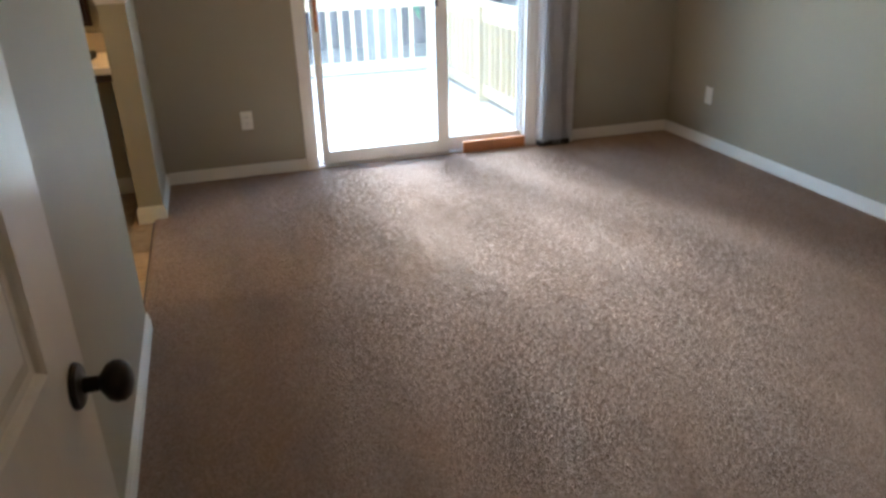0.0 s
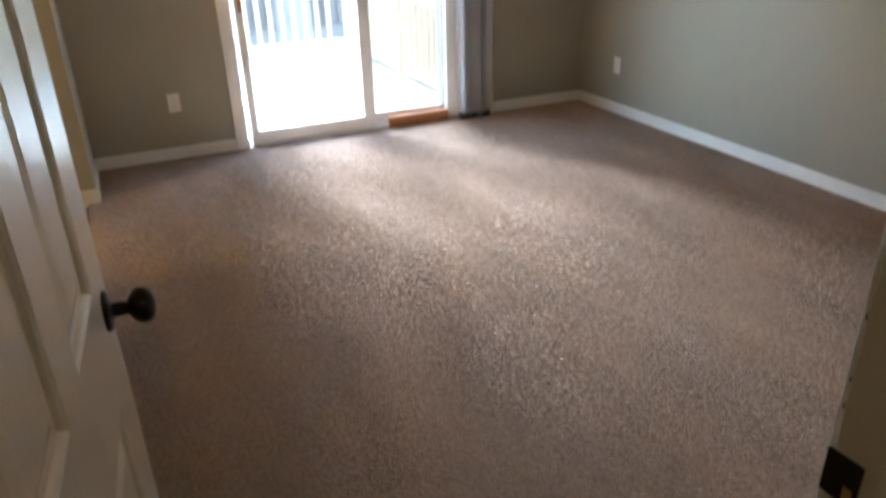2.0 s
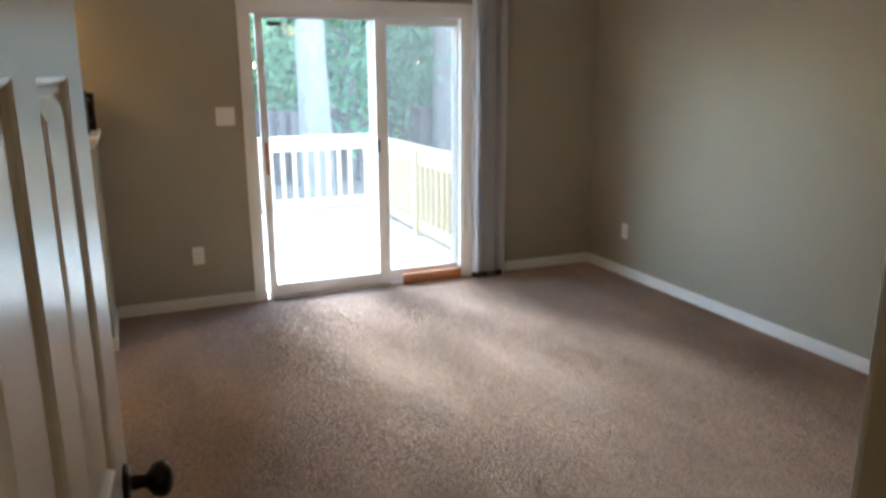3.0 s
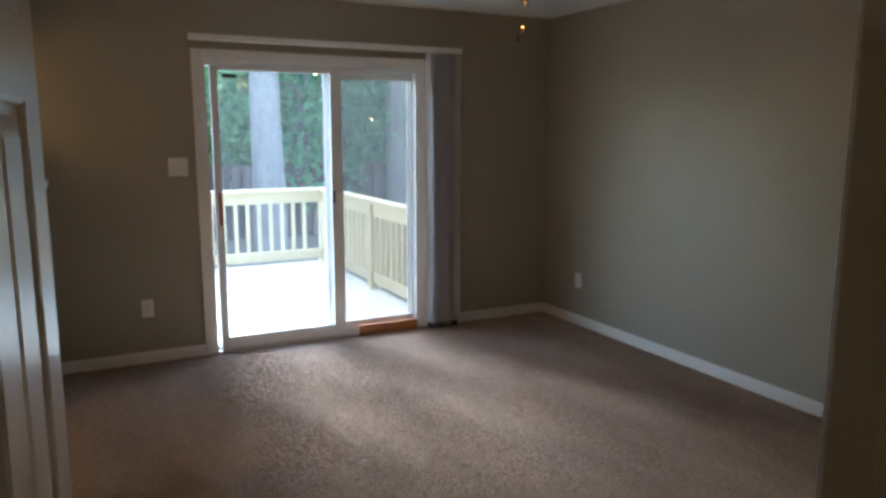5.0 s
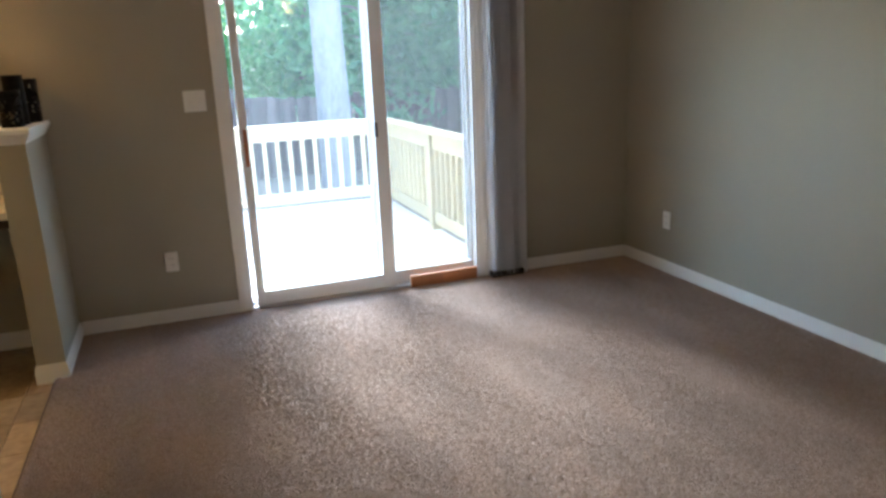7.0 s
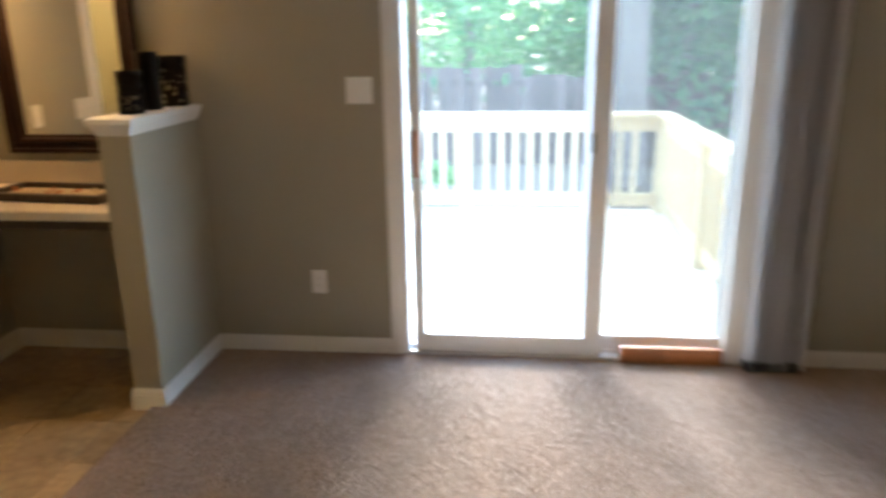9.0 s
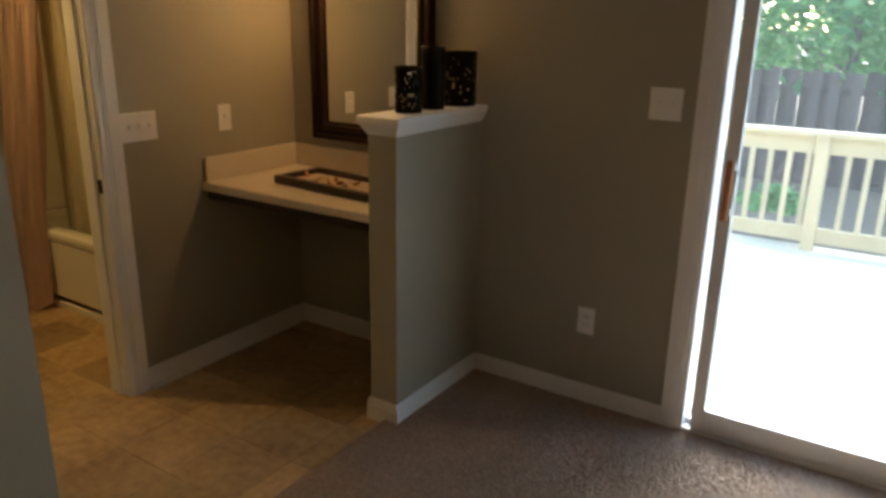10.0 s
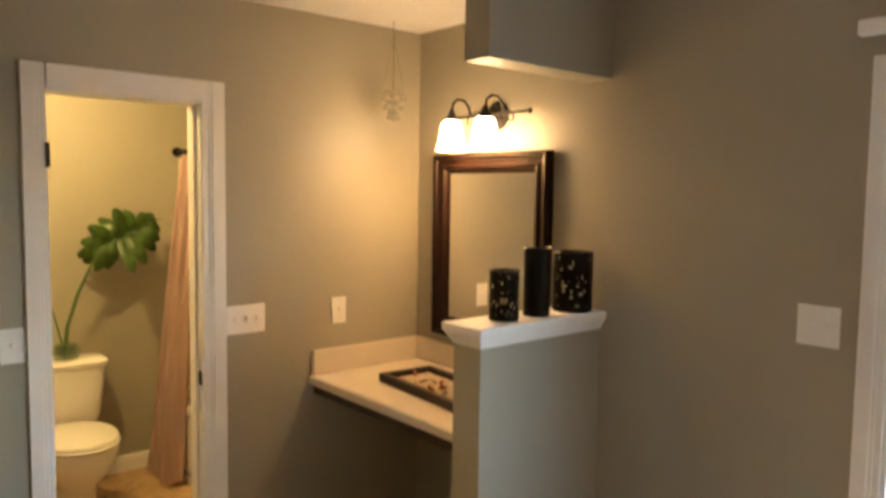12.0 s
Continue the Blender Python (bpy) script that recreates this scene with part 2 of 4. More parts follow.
def box(bm, x0, y0, z0, x1, y1, z1, bevel=0.0, seg=2):
    r = bmesh.ops.create_cube(bm, size=1, matrix=Matrix.LocRotScale(((x0 + x1) / 2, (y0 + y1) / 2, (z0 + z1) / 2), None, (abs(x1 - x0), abs(y1 - y0), abs(z1 - z0))))
    if bevel:
        edges = list({e for v in r["verts"] for e in v.link_edges})
        bmesh.ops.bevel(bm, geom=edges, offset=bevel, segments=seg, affect="EDGES", profile=0.5)
    return bm


def boxes(*rows, bevel=0.0):
    bm = bmesh.new()
    for r in rows:
        box(bm, *r, bevel=bevel)
    return bm


def rod(bm, a, b, r0, r1=None, n=12):
    a, b = Vector(a), Vector(b)
    turn = (b - a).to_track_quat("Z", "Y").to_matrix().to_4x4()
    bmesh.ops.create_cone(bm, cap_ends=True, segments=n, radius1=r0, radius2=r0 if r1 is None else r1, depth=(b - a).length, matrix=Matrix.Translation((a + b) / 2) @ turn)
    return bm


def lathe(bm, profile, m=Matrix.Identity(4), n=28):
    """Turn a profile of (radius, height) round the z axis of m."""
    rings = []
    for r, z in profile:
        rings.append([bm.verts.new(m @ Vector((r * math.cos(6.2832 * i / n), r * math.sin(6.2832 * i / n), z))) for i in range(n)])
    for lo, hi in zip(rings, rings[1:]):
        for i in range(n):
            bm.faces.new((lo[i], lo[(i + 1) % n], hi[(i + 1) % n], hi[i]))
    for ring, flip in ((rings[0], True), (rings[-1], False)):
        bm.faces.new(ring[::-1] if flip else ring)
    bmesh.ops.recalc_face_normals(bm, faces=bm.faces)
    return bm


def tube(bm, points, radius, n=8, taper=1.0):
    """A round bar along points."""
    rings, pts = [], [Vector(p) for p in points]
    for k, p in enumerate(pts):
        way = (pts[min(k + 1, len(pts) - 1)] - pts[max(k - 1, 0)]).normalized()
        side = way.cross(Vector((0.31, 0.23, 0.92))).normalized()
        up = side.cross(way)
        r = radius * (1 + (taper - 1) * k / (len(pts) - 1))
        rings.append([bm.verts.new(p + r * (math.cos(6.2832 * i / n) * side + math.sin(6.2832 * i / n) * up)) for i in range(n)])
    for lo, hi in zip(rings, rings[1:]):
        for i in range(n):
            bm.faces.new((lo[i], lo[(i + 1) % n], hi[(i + 1) % n], hi[i]))
    bm.faces.new(rings[0][::-1])
    bm.faces.new(rings[-1])
    bmesh.ops.recalc_face_normals(bm, faces=bm.faces)
    return bm


def arc(a, b, bulge, n=8):
    a, b = Vector(a), Vector(b)
    return [a.lerp(b, i / n) + Vector(bulge) * math.sin(math.pi * i / n) for i in range(n + 1)]


# ---- the setting ----
N, E, H = 4.85, 3.244, 2.42
PW, PE, PS = -0.541, -0.412, 4.24
VW, WX, WY = -1.505, -0.436, 2.905
S, CB = 0.312, -0.468
BW, BN, BS = -3.17, 4.94, 2.55
DX0, DX1 = -0.346, 0.434

solid("wall_north", boxes((VW, N, -0.05, 0.53, N + 0.15, H), (2.092, N, -0.05, E + 0.12, N + 0.15, H), (0.53, N, 1.985, 2.092, N + 0.15, H), (0.53, N, -0.05, 2.092, N + 0.15, -0.02)), PAINT, "greige painted wall with a sliding door opening", "wall")
solid("wall_east", boxes((E, 0.15, -0.05, E + 0.12, N, H)), PAINT, "plain greige painted bedroom wall", "wall")
solid("wall_south", boxes((WX, 0.15, -0.05, DX0 - 0.02, S, H), (DX1 + 0.02, 0.15, -0.05, E, S, H), (DX0 - 0.02, 0.15, 2.06, DX1 + 0.02, S, H)), PAINT, "greige painted wall with the entrance opening", "wall")
solid("wall_west", boxes((VW - 0.12, 0.15, -0.05, WX, WY, H)), PAINT, "greige painted closet wall ending at the vanity recess", "wall")
solid("wall_vanity", boxes((VW - 0.12, WY, -0.05, VW, 3.225, H), (VW - 0.12, 3.795, -0.05, VW, BN + 0.1, H), (VW - 0.12, 3.225, 2.018, VW, 3.795, H)), PAINT, "greige painted wall with the bathroom doorway", "wall")
solid("wall_bathroom_west", boxes((BW - 0.12, BS, -0.05, BW, BN + 0.1, H)), PAINT, "warm lit painted bathroom wall", "wall")
solid("wall_bathroom_north", boxes((BW, BN, -0.05, VW - 0.12, BN + 0.1, H)), PAINT, "painted bathroom wall behind the tub", "wall")
solid("wall_bathroom_south", boxes((BW - 0.12, BS - 0.1, -0.05, VW - 0.12, BS, H)), PAINT, "plain painted bathroom wall", "wall")
solid("header", boxes((-0.51, PS, 2.09, -0.397, N, H)), PAINT, "dropped greige header above the half wall", "header")
solid("half_wall", boxes((PW, PS, -0.05, PE, N, 1.18)), PAINT, "greige half wall beside the vanity", "half wall")
bm = boxes((PW - 0.031, PS - 0.031, 1.216, PE + 0.031, N, 1.246), bevel=0.006)
cap = solid("half_wall_cap", bm, TRIM, "white painted wooden cap on the half wall", "wall cap")
bm = bmesh.new()
for k in range(4):
    box(bm, PW - 0.004 - 0.006 * k, PS - 0.004 - 0.006 * k, 1.176 + 0.010 * k, PE + 0.004 + 0.006 * k, N, 1.186 + 0.010 * k)
part("cove_moulding", bm, TRIM, cap)
solid("ceiling", boxes((-0.397, 0.15, H, E + 0.12, N + 0.15, H + 0.1)), CEIL, "white textured bedroom ceiling", "ceiling")
solid("ceiling_vanity", boxes((BW - 0.12, 0.15, H, -0.399, N + 0.15, H + 0.1)), CEIL, "white textured ceiling of vanity and bathroom", "ceiling")
HX0, HX1, HY = -0.9, 1.35, -1.9
solid("wall_hall", boxes((HX0 - 0.1, HY - 0.1, -0.05, HX0, 0.15, H), (HX1, HY - 0.1, -0.05, HX1 + 0.1, 0.15, H), (HX0, HY - 0.1, -0.05, HX1, HY, H)), PAINT, "plain greige hallway walls", "wall")
solid("ceiling_hall", boxes((HX0 - 0.1, HY - 0.1, H, HX1 + 0.1, 0.15, H + 0.1)), CEIL, "white textured hallway ceiling", "ceiling")
solid("floor", boxes((CB, 0.15, -0.1, E, N, 0.017), (HX0, HY, -0.1, HX1, 0.15, 0.014)), CARPET, "brown cut pile carpet", "carpet")
solid("floor_tiled", boxes((BW, BS, -0.1, VW, BN, -0.008), (VW, WY, -0.1, CB, N, -0.008)), GROUT, "tan tiled floor of vanity and bathroom", "tile floor")
solid("trim_threshold", boxes((CB - 0.012, WY, -0.01, CB + 0.012, PS, 0.004), bevel=0.003), BROWNM, "thin dark strip between carpet and tile", "threshold")


def skirting(name, x0, y0, x1, y1, nx, ny):
    """A baseboard along a wall's foot, with a stepped top, proud along (nx, ny)."""
    bm = bmesh.new()
    for z0, z1, d in ((-0.005, 0.068, 0.013), (0.068, 0.086, 0.010), (0.086, 0.097, 0.006)):
        xs, ys = sorted((x0, x1)), sorted((y0, y1))
        a, b = (xs[0] + min(0, nx * d), ys[0] + min(0, ny * d)), (xs[1] + max(0, nx * d), ys[1] + max(0, ny * d))
        box(bm, a[0], a[1], z0, b[0], b[1], z1)
    return solid(name, bm, TRIM, "white painted baseboard", "baseboard")


skirting("baseboard", PE + 0.013, N, 0.476, N, 0, -1)
skirting("baseboard", 2.152, N, E - 0.013, N, 0, -1)
skirting("baseboard", E, S, E, N, -1, 0)
skirting("baseboard", PE, PS - 0.013, PE, N, 1, 0)
skirting("baseboard", PW, PS, PE, PS, 0, -1)
skirting("baseboard", PW, PS - 0.013, PW, N, -1, 0)
skirting("baseboard", VW + 0.013, N, PW - 0.013, N, 0, -1)
skirting("baseboard", VW, 3.87, VW, N, 1, 0)
skirting("baseboard", VW, WY, VW, 3.165, 1, 0)
skirting("baseboard", WX, S, WX, WY + 0.013, 1, 0)
skirting("baseboard", VW, WY, WX, WY, 0, 1)
skirting("baseboard", DX1 + 0.09, S, E, S, 0, 1)
skirting("baseboard", BW, BS, BW, 4.18, 1, 0)
bm = boxes((VW + 0.013, 3.87, -0.005, VW + 0.028, N - 0.02, 0.018), bevel=0.004)
solid("trim_shoe", bm, TRIM, "white shoe moulding at the wall's foot", "trim")

def upright(parent, wall, at, u0, u1, z0, z1, mat, flip=False):
    """A moulded casing leg on a wall that looks south ('s') or east ('e'), thicker on its outer side."""
    cut = u0 + (u1 - u0) * (0.42 if flip else 0.58)
    bands = [(u0 + 0.001, u1 - 0.001, 0.011), ((cut, u1, 0.018) if flip else (u0, cut, 0.018)), ((cut - 0.012, cut + 0.002, 0.014) if flip else (cut - 0.002, cut + 0.012, 0.014))]
    bm = bmesh.new()
    for k, (a, b, d) in enumerate(bands):
        zb = z1 - 0.0015 * k
        if wall == "s":
            box(bm, a, at - d, z0, b, at, zb, bevel=0.003)
        else:
            box(bm, at, a, z0, at + d, b, zb, bevel=0.003)
    return part("casing", bm, mat, parent)


# ---- sliding glass door ----
slider = thing("door_slider", (1.3, N, 0), "white vinyl sliding glass patio door, slid slightly ajar", "sliding door", kind="structure")
upright(slider, "s", N, 0.476, 0.550, -0.005, 2.055, TRIM)
upright(slider, "s", N, 2.078, 2.152, -0.005, 2.055, TRIM, True)
part("casing", boxes((0.550, N - 0.018, 1.98, 2.078, N, 2.055), bevel=0.004), TRIM, slider)
for name, row in (("jamb", (0.532, N, 0.0, 0.562, N + 0.13, 1.98)), ("jamb", (2.062, N, 0.0, 2.090, N + 0.13, 1.98)), ("head_jamb", (0.562, N, 1.955, 2.062, N + 0.13, 1.98)), ("sill", (0.562, N, -0.01, 2.062, N + 0.13, 0.03)), ("track", (0.562, N + 0.052, 0.03, 2.062, N + 0.058, 0.05))):
    part(name, boxes(row, bevel=0.0015), VINYL, slider)


def sash(x0, x1, y, left, right, low, high):
    p = part("sash", boxes((x0, y, low[0], x0 + left, y + 0.036, high[1]), (x1 - right, y, low[0], x1, y + 0.036, high[1]), (x0 + left, y, low[0], x1 - right, y + 0.036, low[1]), (x0 + left, y, high[0], x1 - right, y + 0.036, high[1]), bevel=0.003), VINYL, slider)
    g = part("pane", boxes((x0 + left - 0.004, y + 0.016, low[1] - 0.004, x1 - right + 0.004, y + 0.020, high[0] + 0.004)), GLASS, p)
    g.visible_shadow = False
    return p


active = sash(0.590, 1.488, N + 0.008, 0.050, 0.085, (0.032, 0.124), (1.925, 1.953))
sash(1.43, 2.062, N + 0.064, 0.05, 0.012, (0.032, 0.12), (1.90, 1.953))
bm = boxes((0.606, N - 0.030, 0.905, 0.630, N - 0.012, 1.125), bevel=0.006)
h = part("handle", bm, WOODB, active, "orange wooden pull handle")
part("bracket", boxes((0.600, N - 0.012, 0.92, 0.636, N + 0.008, 0.945), (0.600, N - 0.012, 1.085, 0.636, N + 0.008, 1.11), bevel=0.003), VINYL, h)
part("latch", boxes((1.406, N - 0.004, 1.02, 1.422, N + 0.008, 1.11), bevel=0.003), SLOT, active, "small black latch")
part("closer_block", boxes((0.665, N - 0.012, 1.875, 0.76, N + 0.006, 1.903), bevel=0.004), SLOT, active, "small dark stop")
scr = part("insect_screen", boxes((1.385, N + 0.105, 0.04, 1.420, N + 0.12, 1.95), (2.037, N + 0.105, 0.04, 2.060, N + 0.12, 1.95), (1.420, N + 0.105, 0.04, 2.037, N + 0.12, 0.07), (1.420, N + 0.105, 1.92, 2.037, N + 0.12, 1.95)), BLIND, slider, "grey sliding insect screen")
g = part("mesh", boxes((1.418, N + 0.111, 0.068, 2.039, N + 0.113, 1.922)), SCREEN, scr)
g.visible_shadow = False
for k, (x0, x1) in enumerate(((1.58, 1.798), (1.80, 2.052))):
    solid("wooden_block", boxes((x0, N - 0.030, 0.0, x1, N - 0.002, 0.098), bevel=0.003), WOODB, "orange brown wooden block against the door sill", "wood block", "blocks at the sill", kind="")

# ---- vertical blind, drawn aside ----
blind = thing("vertical_blind", (1.45, 4.79, 2.1), "grey vertical blind drawn aside, on a white head rail", "blind")
part("head_rail", boxes((0.456, 4.762, 2.100, 2.406, 4.80, 2.140), bevel=0.005), TRIM, blind, "white head rail")
for x in (0.62, 1.45, 2.28):
    part("bracket", boxes((x - 0.012, 4.79, 2.138, x + 0.012, N, 2.143), bevel=0.001), TRIM, blind)
for k in range(15):
    x, lean = 2.142 + 0.0158 * k, radians(-21) + random.uniform(-0.42, 0.36)
    bm, rows = bmesh.new(), []
    for z in (0.035, 0.7, 1.4, 2.095):
        row = []
        for i in range(7):
            u = i / 6 - 0.5
            row.append(bm.verts.new((x + u * 0.089 * math.sin(lean) + 0.014 * (1 - 4 * u * u) + random.uniform(-0.001, 0.001) * (2.1 - z), 4.785 + u * 0.089 * math.cos(lean), z)))
        rows.append(row)
    for a, b in zip(rows, rows[1:]):
        for i in range(6):
            bm.faces.new((a[i], a[i + 1], b[i + 1], b[i]))
    bmesh.ops.solidify(bm, geom=bm.faces[:], thickness=0.0012)
    v = part("vane", bm, VANE, blind, smooth=True)
    part("weight", boxes((x - 0.003, 4.755, 0.022, x + 0.013, 4.815, 0.060), bevel=0.002), SLOT, v, "dark bottom weight")
part("wand", rod(bmesh.new(), (2.120, 4.742, 0.95), (2.120, 4.752, 2.09), 0.004), VINYL, blind, "clear tilt wand")


# ---- switch and outlet plates ----
def plate(name, x, y, z, face, gangs, label, kind_):
    """A wall plate with its fittings; face: the way it looks, 'south', 'west' or 'east'."""
    w, h = 0.074 + 0.046 * (gangs - 1), 0.118
    t = thing(name, (0, 0, 0), label, kind_)
    ORIGIN[t] = Vector((0, 0, 0))
    part("cover", boxes((-w / 2, -0.006, -h / 2, w / 2, 0, h / 2), bevel=0.003), PLATE, t)
    for g in range(gangs):
        cx = (g - (gangs - 1) / 2) * 0.046
        if kind_ == "outlet":
            for dz in (-0.02, 0.02):
                part("socket", boxes((cx - 0.017, -0.008, dz - 0.014, cx + 0.017, -0.0055, dz + 0.014), bevel=0.001), PLATE, t)
                part("slot", boxes((cx - 0.008, -0.0086, dz - 0.004, cx - 0.006, -0.0078, dz + 0.006), (cx + 0.005, -0.0086, dz - 0.004, cx + 0.007, -0.0078, dz + 0.006)), SLOT, t)
        else:
            part("toggle", boxes((cx - 0.005, -0.017, 0.0, cx + 0.005, -0.0055, 0.012), bevel=0.002), PLATE, t)
            part("slot", boxes((cx - 0.008, -0.0068, -0.014, cx + 0.008, -0.0055, 0.014)), TRIM, t)
    t.matrix_basis = pose(x, y, z, 0, 0, {"south": 0, "west": -90, "east": 90}[face])
    return t


plate("wall_outlet", 0.126, N, 0.387, "south", 1, "white duplex outlet low on the wall beside the patio door", "outlet")
plate("wall_outlet", E, 4.370, 0.374, "west", 1, "white duplex outlet low on the plain side wall", "outlet")
plate("light_switch", 0.365, N, 1.301, "south", 2, "white double switch plate beside the patio door", "switch")
plate("light_switch", VW, 4.398, 1.144, "east", 1, "white single switch plate above the vanity counter", "switch")
plate("light_switch", VW, 3.956, 1.147, "east", 3, "white triple switch plate beside the bathroom doorway", "switch")
plate("light_switch", VW, 3.124, 1.140, "east", 1, "white single switch plate before the bathroom doorway", "switch")
plate("wall_outlet", WX, 1.55, 0.37, "east", 1, "white duplex outlet behind the open door", "outlet")

# ---- bathroom doorway ----
bath = thing("door_bathroom", (VW, 3.5, 0), "white cased bathroom doorway standing open", "doorway", kind="structure")
upright(bath, "e", VW, 3.167, 3.243, -0.005, 2.087, TRIM)
upright(bath, "e", VW, 3.777, 3.868, -0.005, 2.087, TRIM, True)
part("casing", boxes((VW, 3.243, 2.006, VW + 0.018, 3.777, 2.087), bevel=0.005), TRIM, bath)
part("jamb", boxes((VW - 0.13, 3.225, -0.005, VW + 0.002, 3.245, 2.018), bevel=0.002), TRIM, bath)
part("jamb", boxes((VW - 0.13, 3.775, -0.005, VW + 0.002, 3.795, 2.018), bevel=0.002), TRIM, bath)
part("head_jamb", boxes((VW - 0.13, 3.245, 1.998, VW + 0.002, 3.775, 2.018), bevel=0.002), TRIM, bath)
for y in (3.245, 3.765):
    part("stop", boxes((VW - 0.08, y, 0, VW - 0.045, y + 0.010, 1.998)), TRIM, bath)
for z in (0.38, 1.78):
    hinge = part("hinge", boxes((VW - 0.034, 3.2445, z - 0.042, VW + 0.012, 3.2485, z + 0.042), bevel=0.001), BLACKM, bath, "dark metal hinge")
    part("knuckle", rod(bmesh.new(), (VW + 0.014, 3.2445, z - 0.042), (VW + 0.014, 3.2445, z + 0.042), 0.0075), BLACKM, hinge, smooth=True)
part("strike_plate", boxes((VW - 0.034, 3.771, 0.90, VW - 0.008, 3.7755, 0.955), bevel=0.001), BLACKM, bath, "dark metal strike plate")

# ---- entrance door ----
entry = thing("door_entrance", (DX0, 0.21, 0), "cream painted entrance door frame with a black strike plate", "door frame", kind="structure")
for x0, x1 in ((DX0 - 0.018, DX0), (DX1, DX1 + 0.018)):
    part("jamb", boxes((x0, 0.145, -0.005, x1, S + 0.005, 2.045), bevel=0.003), JAMB, entry)
part("head_jamb", boxes((DX0, 0.145, 2.027, DX1, S + 0.005, 2.045), bevel=0.003), JAMB, entry)
part("stop", boxes((DX1 - 0.011, 0.20, 0, DX1, 0.255, 2.027), bevel=0.002), JAMB, entry)
part("stop", boxes((DX0, 0.20, 0, DX0 + 0.011, 0.255, 2.027), bevel=0.002), JAMB, entry)
for x0, x1 in ((DX0 - 0.078, DX0 - 0.008), (DX1 + 0.008, DX1 + 0.078)):
    part("casing", boxes((x0, S, -0.005, x1, S + 0.016, 2.105), bevel=0.004), TRIM, entry)
    part("casing", boxes((x0, 0.134, -0.005, x1, 0.15, 2.105), bevel=0.004), JAMB, entry)
part("casing", boxes((DX0 - 0.008, S, 2.035, DX1 + 0.008, S + 0.016, 2.105), bevel=0.004), TRIM, entry)
part("casing", boxes((DX0 - 0.008, 0.134, 2.035, DX1 + 0.008, 0.15, 2.105), bevel=0.004), JAMB, entry)
strike = part("strike_plate", boxes((DX1 - 0.003, 0.277, 0.878, DX1 + 0.001, S + 0.009, 0.938), bevel=0.0015), BLACKM, entry, "black metal strike plate")
part("latch_hole", boxes((DX1 - 0.0045, 0.282, 0.885, DX1 - 0.0025, 0.293, 0.903), bevel=0.001), BRASS, strike, "pale worn latch hole")
for z, y in ((0.99, S + 0.0045), (1.025, S + 0.0048), (1.10, S + 0.0046)):
    part("paint_chip", boxes((DX1 - 0.001, y, z, DX1 + 0.003, y + 0.0008, z + 0.006)), BROWNM, entry)

WD, TH = 0.786, 0.035
door = thing("door_leaf", (0, 0, 0), "white six panel door with a dark knob, standing open", "door")
for x0, x1 in ((0.0, 0.112), (0.327, 0.436), (0.651, WD)):
    part("stile", boxes((x0, 0, 0.015, x1, TH, 2.03)), DOORP, door)
RAILS = ((0.015, 0.24), (0.79, 0.99), (1.575, 1.68), (1.92, 2.03))
for z0, z1 in RAILS:
    for x0, x1 in ((0.112, 0.327), (0.436, 0.651)):
        part("rail", boxes((x0, 0, z0, x1, TH, z1)), DOORP, door)
for (_, z0), (z1, _) in zip(RAILS, RAILS[1:]):
    for x0, x1 in ((0.112, 0.327), (0.436, 0.651)):
        bm = bmesh.new()
        rings = []
        for inset, depth_ in ((0.0, 0.0), (0.006, 0.004), (0.010, 0.010), (0.022, 0.011), (0.050, 0.003)):
            rings.append([bm.verts.new((a, depth_, c)) for a, c in ((x0 + inset, z0 + inset), (x1 - inset, z0 + inset), (x1 - inset, z1 - inset), (x0 + inset, z1 - inset))])
        back = [bm.verts.new((v.co.x, TH - v.co.y, v.co.z)) for ring in rings for v in ring]
        for r in range(4):
            for i in range(4):
                j = (i + 1) % 4
                bm.faces.new((rings[r][i], rings[r][j], rings[r + 1][j], rings[r + 1][i]))
                bm.faces.new((back[4 * r + j], back[4 * r + i], back[4 * r + 4 + i], back[4 * r + 4 + j]))
        bm.faces.new(rings[4])
        bm.faces.new(back[16:][::-1])
        bmesh.ops.recalc_face_normals(bm, faces=bm.faces)
        part("panel", bm, DOORP, door)
for side, back_y in ((-1, 0.0), (1, TH)):
    m = Matrix.Translation((WD - 0.056, back_y, 0.920)) @ Matrix.Rotation(radians(90 if side < 0 else -90), 4, "X")
    rose = part("rosette", lathe(bmesh.new(), ((0.0335, 0.0), (0.0335, 0.004), (0.030, 0.008), (0.016, 0.010), (0.012, 0.012)), m), BLACKM, door, "round dark rosette", smooth=True)
    part("knob", lathe(bmesh.new(), ((0.012, 0.010), (0.011, 0.032), (0.017, 0.037), (0.0265, 0.044), (0.0300, 0.053), (0.0290, 0.063), (0.023, 0.071), (0.012, 0.075), (0.002, 0.076)), m), BLACKM, rose, "dark bronze door knob", smooth=True)
part("latch_plate", boxes((WD - 0.001, 0.006, 0.872, WD + 0.0015, TH - 0.006, 0.932)), BLACKM, door)
for z in (0.25, 1.05, 1.80):
    part("hinge", rod(bmesh.new(), (-0.004, -0.004, z - 0.045), (-0.004, -0.004, z + 0.045), 0.006), BLACKM, door)
door.matrix_basis = pose(-0.349, 0.329, 0, 0, 0, 85.3)

# ---- ceiling fan ----
FX, FY = 1.345, 2.30
fan = thing("ceiling_fan", (FX, FY, H), "dark ceiling fan with a lit amber glass bowl", "ceiling fan")
m = Matrix.Translation((FX, FY, 0.06))
part("canopy", lathe(bmesh.new(), ((0.02, 2.325), (0.06, 2.335), (0.075, 2.340), (0.075, H - 0.06)), m), BLACKM, fan, smooth=True)
